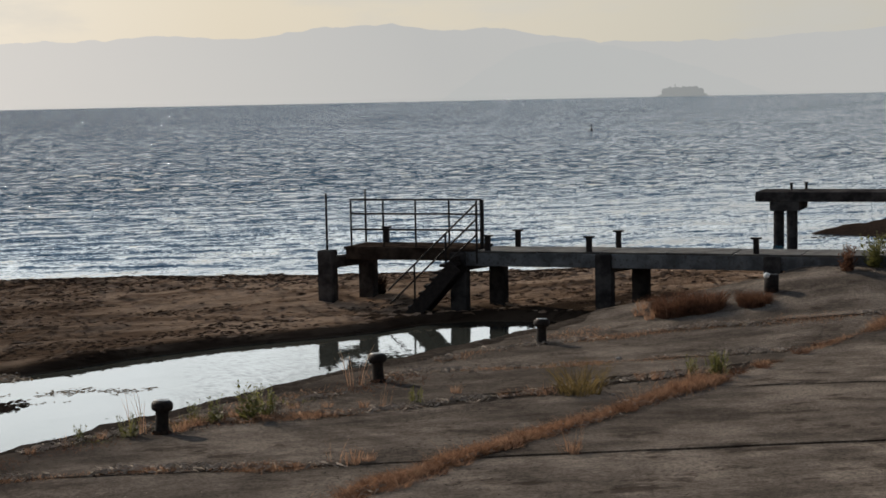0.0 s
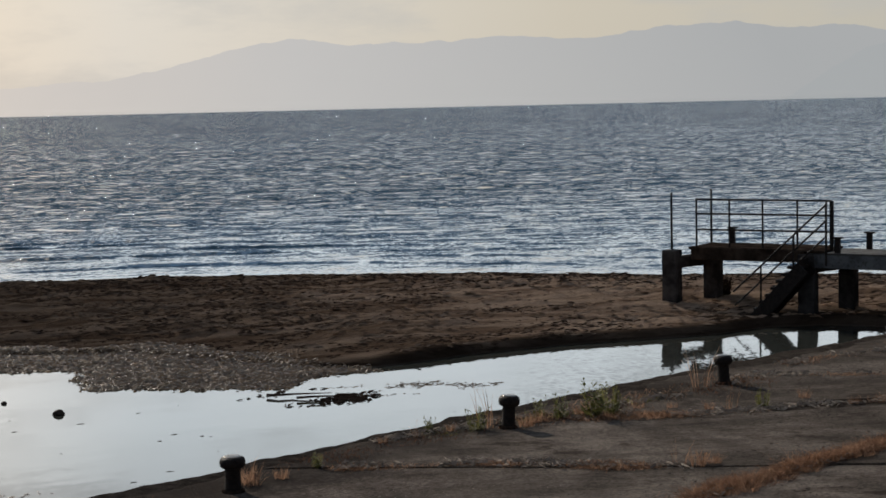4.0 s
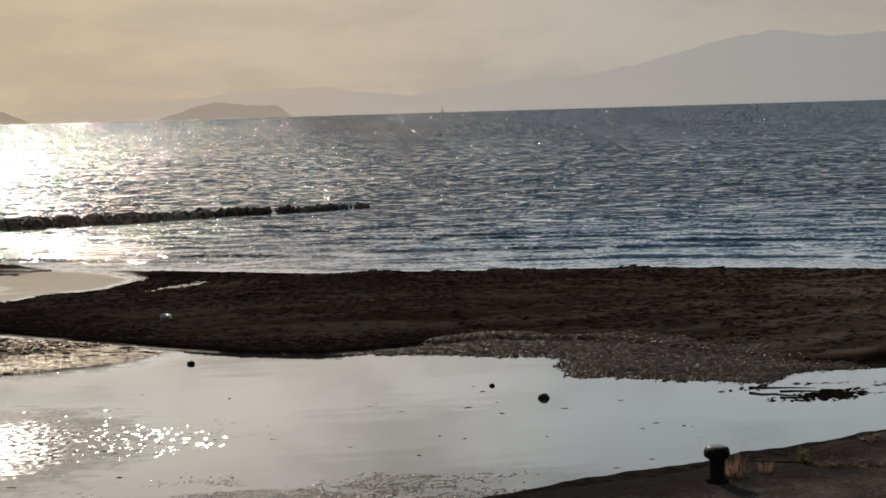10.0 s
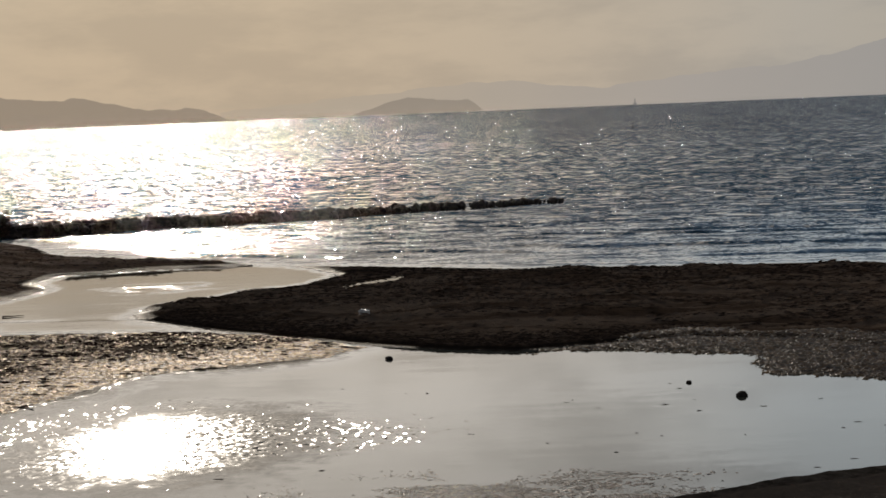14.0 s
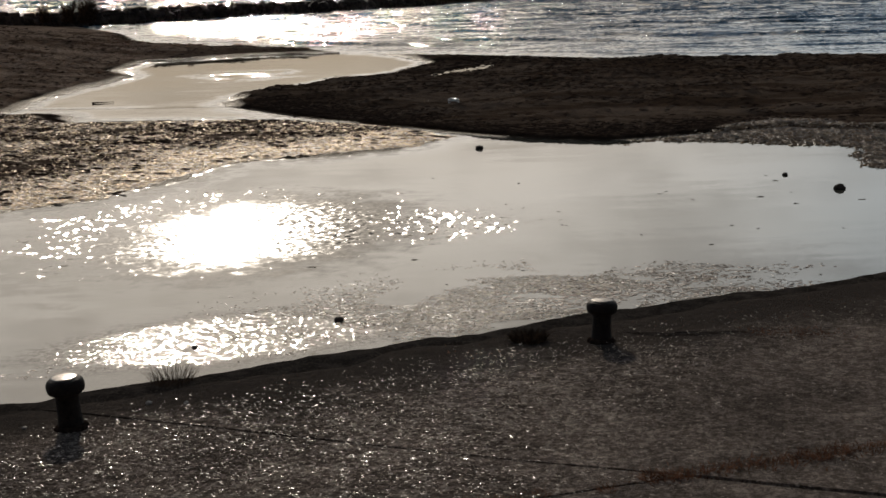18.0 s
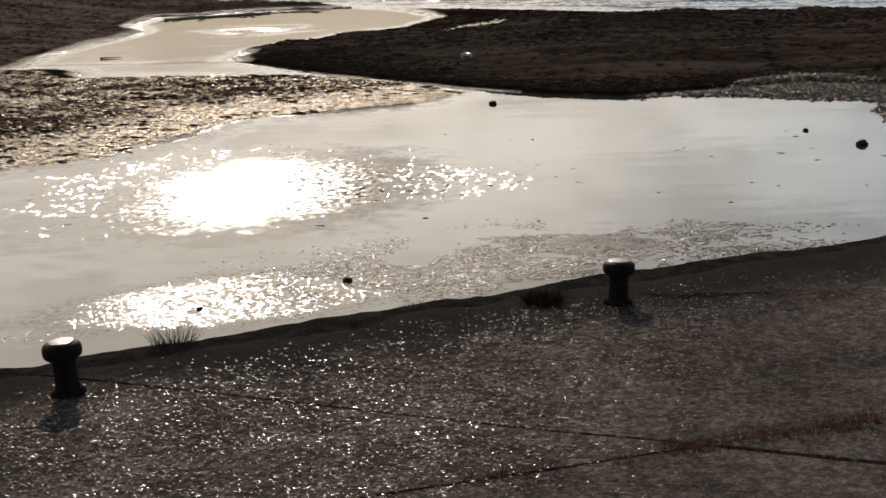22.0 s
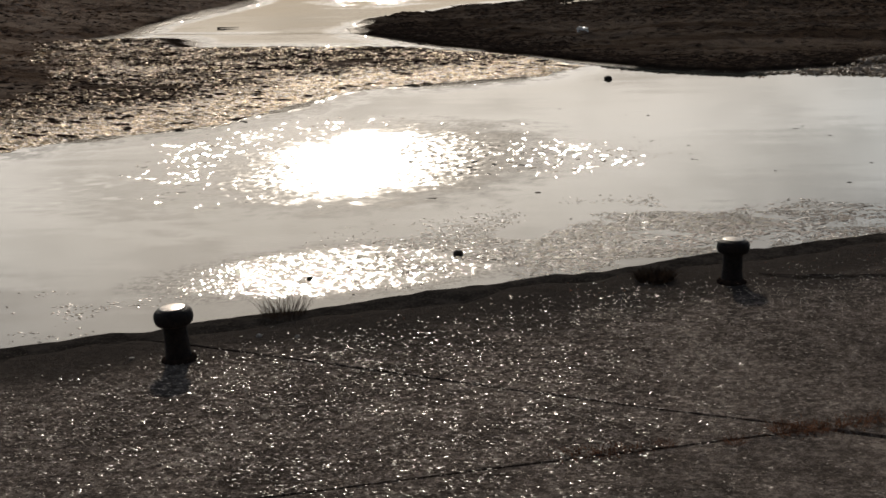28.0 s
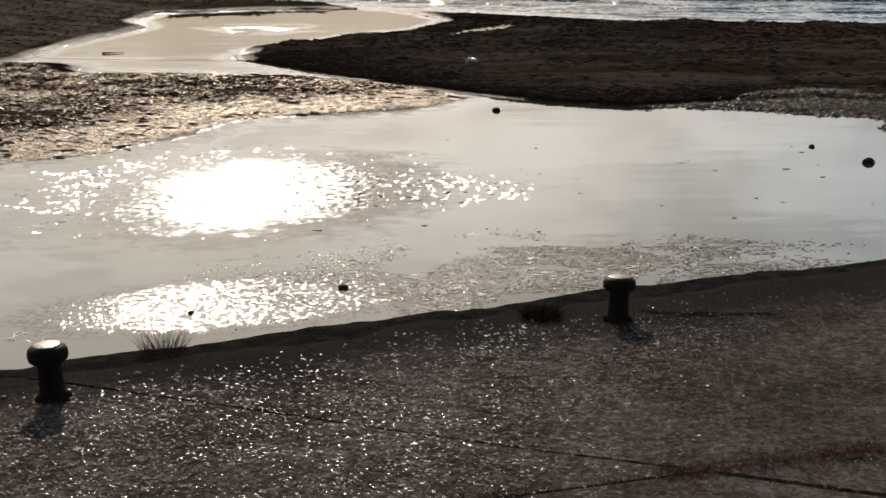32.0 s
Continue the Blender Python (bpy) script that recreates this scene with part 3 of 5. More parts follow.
def shore_height(x, y):
    wob = (fbm(x, y, 2.5, 11) - 0.5) * 0.9
    z = np.full(np.shape(x), -0.5)
    # mud flats, just awash
    for poly, base in ((MUD_WEST, 0.034), (MUD_EAST, 0.05)):
        inn = inside(x, y, poly)
        d = dist_line(x, y, poly + poly[:1]) * np.where(inn, 1, -1) + wob + (0.5 if poly is MUD_WEST else 0.0)
        lift = np.where(d > -0.8, -0.13 + (base + 0.13) * ss(d, -0.8, 1.0), -0.5)
        far = ss(dist_line(x, y, MUD_WEST[:9]), 0.6, 3.8) * 0.075 + 0.012 if poly is MUD_WEST else 0.0
        z = np.maximum(z, lift + np.where(d > -0.8, far + (fbm(x * 0.6, y * 1.1, 0.9, 21) - 0.5) * 0.085, 0))
    # the sandbar: a small scarp to the pond, flat to the lake
    inn = inside(x, y, SANDBAR)
    sg = np.where(inn, 1, -1)
    a_s, a_r, a_l = dist_line(x, y, POND_SHORE), dist_line(x, y, RIVER_EAST), dist_line(x, y, LAKE_SHORE)
    a_m = np.minimum(np.minimum(a_s, a_r), a_l)
    ds = a_s * np.where(a_s == a_m, sg, 1) + (fbm(x, y, 5.0, 12) - 0.5) * 0.5
    dr = a_r * np.where(a_r == a_m, sg, 1) + wob * 0.5
    dl = a_l * np.where(a_l == a_m, sg, 1) + wob * 0.8
    h = np.minimum(np.minimum((0.11 + 0.11 * ss(x, 6.0, 9.5)) * ss(ds, 0.0, 0.32) + 0.28 * ss(ds, 0.3, 6.5), 0.13 * ss(dr, 0, 1.1) + 0.23 * ss(dr, 1.0, 7)), 0.12 * ss(dl, 0, 2.0) + 0.27 * ss(dl, 1.5, 6.5))
    h = h + ((fbm(x * 0.6, y * 1.5, 1.3, 31) - 0.5) * 0.26 + np.maximum(fbm(x * 0.7, y * 1.6, 0.7, 33) - 0.55, 0) * 0.35) * ss(np.minimum(ds, dl), 0.3, 2.5)
    near_in = inn | (a_m < 1.0)
    z = np.where(near_in & (ds > 0) & (dl > 0) & (dr > 0), np.maximum(z, h), z)
    # the land to the west
    inn = inside(x, y, WEST_LAND)
    sg = np.where(inn, 1, -1)
    dw = np.minimum(dist_line(x, y, RIVER_WEST), dist_line(x, y, WEST_SHORE)) * sg + wob * 1.1 + (fbm(x, y, 7.0, 13) - 0.5) * 1.2
    h = 0.15 * ss(dw, 0, 0.9) + 0.5 * ss(dw, 0.3, 7) + ((fbm(x * 0.6, y * 1.4, 1.4, 41) - 0.5) * 0.24 + np.maximum(fbm(x * 0.7, y * 1.6, 0.7, 43) - 0.55, 0) * 0.35) * ss(dw, 0.1, 1.6)
    z = np.where(dw > 0, np.maximum(z, h), z)
    # small pool left on the sandbar
    pu, pv = (x + 10.1) * 0.34 + (y - 51.6) * 0.94, -(x + 10.1) * 0.94 + (y - 51.6) * 0.34
    pool = np.hypot(pu / 2.3, (pv + 0.15 * np.sin(pu * 2)) / 0.42)
    m = (1 - ss(pool, 0.9, 1.6)) * (z > 0)
    return z * (1 - m) + (0.21 + 0.05 * ss(pool, 0.6, 1.2)) * m


xs = np.concatenate([np.arange(-60, -26, 0.6), np.arange(-26, -17, 0.2), np.arange(-17, 8, 0.12), np.arange(8, 24, 0.2), np.arange(24, 60, 0.5)])
ys = np.concatenate([np.arange(14, 32, 0.25), np.arange(32, 46, 0.11), np.arange(46, 62, 0.2), np.arange(62, 98, 0.5)])
gx, gy = np.meshgrid(xs, ys)
gz = shore_height(gx, gy)
ground = new("ground", from_arrays("ground", np.stack([gx.ravel(), gy.ravel(), gz.ravel()], 1), grid_faces(len(ys), len(xs)), SAND, True))
wet_or_shaded = ground.data.attributes.new("mud", "FLOAT", "POINT")
wet_or_shaded.data.foreach_set("value", np.where(inside(gx, gy, MUD_WEST) & (gy < 43), 1.0, 0.2 * (np.minimum(dist_line(gx, gy, RIVER_EAST), dist_line(gx, gy, RIVER_WEST)) < 0.5)).ravel().astype(np.float32))
# wet pond margin, darkened for the shaded scarp as well
damp_shade_bank = (1 - ss(dist_line(gx, gy, POND_SHORE) + (fbm(gx, gy, 1.5, 63) - 0.5) * 0.8, 0.1, 0.8)) * ss(gx, 5.0, 8.0)
# dark strip by the jetty: wet sand and the jetty's shadow in one
damp_shade_bank = np.maximum(damp_shade_bank, (1 - ss(dist_line(gx, gy, [(17.0, 37.2), (24.0, 36.0)]) + (fbm(gx, gy, 1.5, 64) - 0.5) * 1.5, 0.4, 1.7)))
ground.data.attributes.new("wet_or_shaded", "FLOAT", "POINT").data.foreach_set("value", damp_shade_bank.ravel().astype(np.float32))
tagged(ground, "brown sandy beach with dark wet margins, partly painted shade, and mud flats", "beach", kind="structure")

# a gravel spit beyond the lake pier, its backlit darkness put into the colour
sx_, sy_ = np.meshgrid(np.arange(40.5, 62, 0.3), np.arange(40.5, 61, 0.3))
sd = dist_line(sx_, sy_, SPIT + SPIT[:1]) * np.where(inside(sx_, sy_, SPIT), 1, -1) + (fbm(sx_, sy_, 1.6, 45) - 0.5) * 1.2
sz_ = -0.4 + 0.72 * ss(sd, -1.2, 2.4) + (fbm(sx_, sy_, 0.7, 46) - 0.5) * 0.22 * ss(sd, -0.5, 1.0)
spit = new("ground_spit", from_arrays("ground_spit", np.stack([sx_.ravel(), sy_.ravel(), sz_.ravel()], 1), grid_faces(*sx_.shape), RUST_SHADE, True))
tagged(spit, "low gravel spit beyond the lake pier, its backlit darkness painted on", "gravel spit", kind="structure")

# lake: a fan of swell that reaches the horizon
rad = np.concatenate([np.arange(46, 80, 0.22), 80 * 1.0075 ** np.arange(0, 525)])
rad = rad[rad < 3990]
rad = np.append(rad, 4000)
az = np.radians(np.concatenate([np.arange(-78, -30, 4.0), np.arange(-30, 46, 0.16), np.arange(46, 90, 4.0)]))
rr, aa = np.meshgrid(rad, az, indexing="ij")
lx, ly = rr * np.sin(aa), rr * np.cos(aa)
fade = ss(rr, 62, 90)
near = 0.03 + 0.065 * fade
swell = (fbm(lx * 0.35 + ly * 0.05, ly, 2.6, 51) - 0.5) * near * 1.5 + (fbm(lx * 0.22, ly, 7.0, 61) - 0.5) * 0.22 * ss(rr, 58, 120)
swell *= 1 - 0.5 * ss(rr, 400, 1500)
off_shore = np.minimum(dist_line(lx, ly, LAKE_SHORE), dist_line(lx, ly, WEST_SHORE))
phase = off_shore / 2.5 + 1.3 * fbm(lx * 0.14, ly, 6.0, 55)
rows_ = np.maximum(np.sin(2 * np.pi * phase), 0) ** 9 * ss(fbm(lx * 0.09, ly, 3.0, 57), 0.36, 0.52) * 0.115 * (1 - 0.6 * ss(lx, 6, 22)) * ss(off_shore, 1.0, 3.5) * (1 - ss(off_shore, 14, 34))
lz = -0.035 + swell * (0.25 + 0.75 * ss(off_shore, 1, 6)) + rows_ - 0.03 * (1 - fade)
lz = np.where((lx > -27) & (lx < -6) & (ly < 57.5 + 0.28 * np.abs(lx + 6)), -0.25, lz)
lake = new("water_lake", from_arrays("water_lake", np.stack([lx.ravel(), ly.ravel(), lz.ravel()], 1), grid_faces(len(rad), len(az)), LAKE, True))
ripple = lake.data.attributes.new("open_water", "FLOAT", "POINT")
ripple.data.foreach_set("value", (0.34 + 0.36 * ss(off_shore, 0.5, 3.0) + 0.30 * ss(off_shore, 3, 12)).ravel().astype(np.float32))
tagged(lake, "wind-ruffled grey-blue lake glittering under a low sun", "lake", kind="structure")

# pond and river: one calm sheet
px, py = np.meshgrid(np.concatenate([np.arange(-60, -26, 2.0), np.arange(-26, 10, 0.2), np.arange(10, 24.1, 1.0)]), np.concatenate([np.arange(9, 24, 1.0), np.arange(24, 45.05, 0.2)]))
pond = new("water_pond", from_arrays("water_pond", np.stack([px.ravel(), py.ravel(), 0 * px.ravel()], 1), grid_faces(*px.shape), POND))


def ruffle(ob, x, y):
    """Wavelets run over the shallows and along the banks of the stream, added for glinting rims."""
    z = shore_height(x, y)
    land, rim = z > 0.0, np.zeros(x.shape)
    for i in (-3, -2, -1, 0, 1, 2, 3):
        for j in (-2, -1, 0, 1, 2):
            rim += np.roll(np.roll(land, i, 0), j, 1) / 16.0
    rim = np.minimum(rim, 1.0) * (1 - ss(x, -9.0, -6.5)) * ss(y, 27.0, 31.0)
    value = np.maximum(0.42 * ss(z, -0.15, -0.05) * (1 - ss(x, -9.0, -6.0)), 0.9 * rim)
    ob.data.attributes.new("shallow", "FLOAT", "POINT").data.foreach_set("value", value.ravel().astype(np.float32))


ruffle(pond, px, py)
tagged(pond, "calm shallow pond behind the beach mirroring the sky", "pond", kind="structure")
ru, rv = np.meshgrid(np.arange(-24.5, -7.55, 0.2), np.linspace(0, 1, 80))
ry = 45.05 + rv * (np.interp(ru, [-24.5, -14.5, -12.0, -7.6], [60.9, 60.5, 59.0, 56.2]) - 45.05)
river = new("water_outlet", from_arrays("water_outlet", np.stack([ru.ravel(), ry.ravel(), 0 * ru.ravel()], 1), grid_faces(*ru.shape), POND))
ruffle(river, ru, ry)
tagged(river, "calm outlet stream winding through sand to the lake", "stream", kind="structure")

pool_edge = [(1.15 * 2.3 * math.cos(a), 1.15 * 0.42 * math.sin(a) - 0.15 * math.sin(2 * 2.645 * math.cos(a))) for a in np.linspace(0, 6.283, 33)[:-1]]
puddle = new("water_puddle", from_arrays("water_puddle", [(-10.1 + 0.34 * u - 0.94 * v, 51.6 + 0.94 * u + 0.34 * v, 0.232) for u, v in pool_edge], [tuple(range(32))], POND))
tagged(puddle, "shallow pool left standing on the sandbar", "puddle", kind="structure")

# ---- quay apron ----
QUAY = 0.5


def quay_edge(x):
    y = 21.2 + 0.665 * x - 0.0045 * x * x
    y = np.where(x > 20.2, 32.8 - 0.42 * (np.minimum(x, 24) - 20.2), y)
    return np.where(x > 24, 31.2 + 0.33 * (x - 24), y)


def quay_height(x, y):
    return QUAY + 1.1 * ss(x, 18.5, 26.5) * ss(y, 24.5, 31.0) + (fbm(np.asarray(x, float), np.asarray(y, float), 3.0, 71) - 0.5) * 0.05


qx = np.arange(-45, 47, 0.4)
ins = np.concatenate([[0, 0.12, 0.3, 0.6], np.arange(1.0, 34, 0.5)])
qxx, qin = np.meshgrid(qx, ins)
qyy = quay_edge(qxx) - qin + (1 - ss(qin, 0, 2.0)) * ((fbm(qxx, qxx * 0, 2.2, 81) - 0.5) * 0.3)
qzz = quay_height(qxx, qyy) - 0.03 * (1 - ss(qin, 0, 0.7)) + (1 - ss(qin, 0, 1.6)) * (fbm(qxx, qyy, 0.8, 83) - 0.5) * 0.10
qverts = np.stack([qxx.ravel(), qyy.ravel(), qzz.ravel()], 1)
bed = qverts.copy()
bed[:, 2] -= 0.09
edge_drop = bed[:len(qx)].copy()
edge_drop[:, 2] = -0.6
edge_drop[:, 1] += 0.25
bedv = np.concatenate([edge_drop, bed])
quay = new("quay", None)
tagged(quay, "weathered concrete quay apron with grass-grown joints", "quay", kind="structure")
part("bedding", from_arrays("bedding", bedv, grid_faces(len(ins) + 1, len(qx)), SOIL, True), None, quay, "dark soil under and between the slabs")


def line_cut(bm, p, q, gap, keep_left):
    """Cut away what lies right (or left) of the line from p to q."""
    d = Vector((q[0] - p[0], q[1] - p[1], 0)).normalized()
    nrm = Vector((-d.y, d.x, 0)) * (1 if keep_left else -1)
    bmesh.ops.bisect_plane(bm, geom=bm.verts[:] + bm.edges[:] + bm.faces[:], plane_co=Vector((*p, 0)) + nrm * gap, plane_no=nrm, clear_inner=True)


LONG = ((0.0, 14.4), (20.0, 25.3))
CROSS = [((-6.2, 15.0), (0.7, 13.5)), ((4.6, 22.5), (16.4, 18.45)), ((12.4, 24.6), (19.7, 22.3))]
rng = random.Random(4)
for row in (0, 1):
    for col in range(4):
        bm = bmesh.new()
        me = from_arrays("slab_source", qverts, grid_faces(len(ins), len(qx)), CONCRETE)
        bm.from_mesh(me)
        bpy.data.meshes.remove(me)
        line_cut(bm, *LONG, 0.016, row == 0)
        if col > 0:
            line_cut(bm, *CROSS[col - 1], 0.03, True)
        if col < 3:
            line_cut(bm, *CROSS[col], 0.03, False)
        if not bm.faces:
            bm.free()
            continue
        rim = [e for e in bm.edges if e.is_boundary]
        r = bmesh.ops.extrude_edge_only(bm, edges=rim)
        for v in (g for g in r["geom"] if isinstance(g, bmesh.types.BMVert)):
            v.co.z -= 0.12
        lift = rng.uniform(-0.012, 0.02)
        for v in bm.verts:
            v.co.z += lift
        bmesh.ops.recalc_face_normals(bm, faces=bm.faces[:])
        part("concrete_slab", bm, CONCRETE, quay)

# bank on which the camera stands, and the land behind it
ex, ey = np.meshgrid(np.concatenate([[-4000, -1000, -200], np.arange(-60, 61, 3.0), [200, 1000, 4000]]), np.concatenate([[-4000, -800, -150], np.arange(-40, 10, 1.0)]))
ez = 0.4 + 3.45 * (1 - ss(ey, 1.8, 8.6)) + (fbm(ex, ey, 4.0, 91) - 0.5) * 0.1
bank = new("embankment", from_arrays("embankment", np.stack([ex.ravel(), ey.ravel(), ez.ravel()], 1), grid_faces(*ex.shape), SOIL, True))
tagged(bank, "low earth embankment above the quay", "embankment", kind="structure")


# ---- distance ----
def ridge(name, dist, lo, hi, height, mat, label, depth=160.0, step=0.12):
    """A ridge line round the lake: height(azimuth in degrees) gives degrees above the horizon."""
    a = np.arange(lo, hi + step, step)
    el_ = np.convolve(np.pad(np.array([height(v) for v in a]), 1, mode='edge'), np.ones(3) / 3, 'valid') + (vnoise(a * 2.0, a * 0, 1.0, 5) - 0.5) * 0.09 + (vnoise(a * 6.0, a * 0, 1.0, 6) - 0.5) * 0.04
    top = 5.5 + dist * np.tan(np.radians(np.maximum(el_, -0.09)))
    rows = []
    for dd, k in ((-depth, 0.0), (-depth * 0.6, 0.55), (0, 1.0), (depth, -0.2)):
        rows.append(np.stack([(dist + dd) * np.sin(np.radians(a)), (dist + dd) * np.cos(np.radians(a)), -8 + (top + 8) * k], 1))
    ob = new(name, from_arrays(name, np.concatenate(rows), grid_faces(4, len(a)), mat, True))
    return tagged(ob, label, "hills", kind="structure")


def knots(*ks):
    return lambda v: float(np.interp(v, [k[0] for k in ks], [k[1] for k in ks]))


main_range = knots((-16, 0.2), (-12, 0.55), (-8.5, 0.8), (-6.6, 0.93), (-4, 0.6), (-2.9, 0.55), (0, 0.87), (2.9, 1.07), (4.3, 1.31), (5.6, 1.56), (6.75, 1.91), (8, 2.2), (9.4, 2.33),
                   (11, 2.08), (13, 2.12), (14.8, 2.16), (16.6, 2.3), (19, 2.1), (21.8, 2.48), (23.9, 2.55), (25.5, 2.3), (27.6, 2.36), (29, 2.1), (31, 1.8), (35.5, 1.77), (38.8, 1.96),
                   (41, 2.12), (60, 2.3))
ridge("backdrop_mountains", 4650, -16, 60, main_range, HILLS, "far mountain range with haze painted into its colour")
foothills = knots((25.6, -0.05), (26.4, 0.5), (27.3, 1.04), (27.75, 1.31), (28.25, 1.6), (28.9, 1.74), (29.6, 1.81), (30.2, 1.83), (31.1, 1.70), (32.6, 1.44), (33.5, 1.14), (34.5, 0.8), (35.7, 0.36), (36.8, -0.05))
ridge("backdrop_foothills", 4440, 25.6, 36.8, foothills, FOOTHILLS, "nearer hill with haze painted into its colour", 30.0)
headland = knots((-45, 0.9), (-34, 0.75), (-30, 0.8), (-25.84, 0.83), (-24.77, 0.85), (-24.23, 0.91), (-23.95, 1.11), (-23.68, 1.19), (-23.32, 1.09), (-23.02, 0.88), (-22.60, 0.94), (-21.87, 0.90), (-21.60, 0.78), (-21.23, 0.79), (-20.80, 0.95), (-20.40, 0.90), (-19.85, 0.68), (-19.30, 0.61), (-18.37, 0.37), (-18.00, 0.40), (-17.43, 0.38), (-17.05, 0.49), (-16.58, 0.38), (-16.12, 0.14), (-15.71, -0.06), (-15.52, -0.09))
ridge("backdrop_headland", 4400, -45, -15.50, headland, NEARHILLS, "wooded headland across the lake, haze painted on")
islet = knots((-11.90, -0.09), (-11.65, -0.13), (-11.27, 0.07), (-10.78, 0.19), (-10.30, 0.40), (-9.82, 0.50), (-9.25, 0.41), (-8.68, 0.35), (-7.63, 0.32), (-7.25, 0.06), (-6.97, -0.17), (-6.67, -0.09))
ridge("backdrop_islet", 4300, -11.94, -6.63, islet, NEARHILLS, "low island hill across the lake, haze painted on")


# ---- bollards along the quay ----
def bollard():
    top = new("mooring_bollard", None)
    part("base_flange", lathe([(0.172, -0.06), (0.170, 0.006), (0.155, 0.02), (0.13, 0.034)], 20), RUST_SHADE, top, smooth=True)
    part("column", lathe([(0.136, 0.0), (0.124, 0.05), (0.116, 0.13), (0.113, 0.24), (0.114, 0.32), (0.124, 0.36)], 24), IRON, top, smooth=True)
    part("cap", lathe([(0.118, 0.335), (0.152, 0.338), (0.177, 0.358), (0.188, 0.392), (0.188, 0.43), (0.178, 0.462), (0.158, 0.483), (0.125, 0.493), (0.06, 0.496), (0.0, 0.497)], 28), IRON, top,
         "bulging cap worn smooth on top", smooth=True)
    part("cap_plate", lathe([(0.132, 0.486), (0.129, 0.498), (0.115, 0.502), (0.0, 0.504)], 24), WORN, top, "bare worn metal on the cap's crown", smooth=True)
    return tagged(top, "black rusted iron mooring bollard set in the quay", "bollard", "bollards along the quay")


slab_tops = []
for ob in quay.children:
    if ob.name.startswith("concrete_slab"):
        bm = bmesh.new()
        bm.from_mesh(ob.data)
        slab_tops.append(BVHTree.FromBMesh(bm))
        bm.free()


def on_quay(x, y):
    """Height of the slabs, or of the soil in their joints."""
    for tree in slab_tops:
        hit_at = tree.ray_cast(Vector((x, y, 5)), Vector((0, 0, -1)))[0]
        if hit_at:
            return hit_at.z
    return float(quay_height(np.float64(x), np.float64(y))) - 0.04


first = bollard()
BOLLARDS = [(-7.12, 14.76), (-2.21, 18.36), (2.87, 21.65), (7.50, 24.50), (12.22, 27.05), (16.95, 29.60)]
first.matrix_basis = pose(*BOLLARDS[0], on_quay(*BOLLARDS[0]) + 0.01, 2, -3, 10) @ Matrix.Diagonal((1.02, 1.02, 1.05, 1))
for i, (x, y) in enumerate(BOLLARDS[1:]):
    height = (0.94, 0.94, 1.0, 1.0, 1.0)[i] / 1.05
    copy_thing(first, pose(x, y, on_quay(x, y) + 0.01, (-2, 1, 3, -1, 2)[i], (2, -1, 1, 2, -2)[i], 40 * i) @ Matrix.Diagonal(((0.93, 0.9, 0.87, 0.87, 0.87)[i],) * 2 + (height, 1)))

# ---- jetty ----
JX, JY = 16.4, 39.9
U, V = Vector((0.693, -0.721, 0)), Vector((0.721, 0.693, 0))
JM = Matrix.Translation((JX, JY, 0)) @ Matrix((U, V, (0, 0, 1))).transposed().to_4x4()
DECK = 1.79


def sand_at(x, y):
    return float(shore_height(np.array([x]), np.array([y]))[0])


jetty = new("jetty", None)
jetty.matrix_basis = JM
tagged(jetty, "old concrete and timber jetty with a rusty railing and a stair", "jetty")
for k, s in enumerate((0.0, 3.62, 7.35, 11.4)):
    for v in (0.0, 1.3):
        if s == 11.4 and v > 1:
            continue
        top = DECK - 0.10 if (v == 0) else DECK - 0.30
        bm = boxed(0.40, 0.40, top + 0.6, Matrix.Translation((s + (0.58 if v else 0), v, (top - 0.6) / 2)), 0.025)
        part("concrete_post", bm, PIER, jetty, "square stained concrete post")
    if s < 11:
        part("cross_beam", boxed(0.34, 1.6, 0.28, Matrix.Translation((s + 0.25, 0.75, DECK - 0.42)) @ Matrix.Rotation(-0.28, 4, "Z"), 0.02), PIER, jetty)
for v in (0.02, 1.26):
    part("girder", boxed(12.6, 0.26, 0.34, Matrix.Translation((3.55 + 6.3, v, DECK - 0.27)), 0.02), GIRDER, jetty, "long stained concrete girder")
part("edge_beam", boxed(3.0, 0.22, 0.30, Matrix.Translation((2.05, 0.02, DECK - 0.17)), 0.02), TIMBER, jetty, "rust-streaked platform edge beam")
part("edge_beam", boxed(3.0, 0.22, 0.30, Matrix.Translation((2.3, 1.26, DECK - 0.17)), 0.02), TIMBER, jetty)
plank = mesh_of(boxed(0.262, 1.46, 0.06, None, 0.008), "deck_plank", TIMBER)
for i in range(13):
    ob = part("deck_plank", plank, None, jetty)
    ob.location = (0.62 + i * 0.275, 0.64 + rng.uniform(-0.03, 0.03), DECK - 0.03 + rng.uniform(-0.008, 0.008))
    ob.rotation_euler = (0, 0, rng.uniform(-0.012, 0.012))
deck = mesh_of(boxed(1.58, 1.42, 0.06, None, 0.012), "deck_slab", DECKING)
for i in range(8):
    ob = part("deck_slab", deck, None, jetty, "pale worn concrete deck slab")
    ob.location = (4.86 + i * 1.6, 0.62 + rng.uniform(-0.02, 0.02), DECK - 0.085 + rng.uniform(-0.006, 0.006))


def cleat():
    top = new("deck_bollard", None)
    part("shaft", boxed(0.125, 0.125, 0.40, Matrix.Translation((0, 0, 0.20)), 0.012), IRON, top)
    part("head", boxed(0.25, 0.18, 0.04, Matrix.Translation((0, 0, 0.415)), 0.012), IRON, top, "flat flared head")
    return tagged(top, "short rusty mooring post with a flat head on the jetty deck", "mooring post", "mooring posts on the jetty")


c0 = cleat()
c0.matrix_basis = JM @ pose(1.15, 1.24, DECK - 0.005)
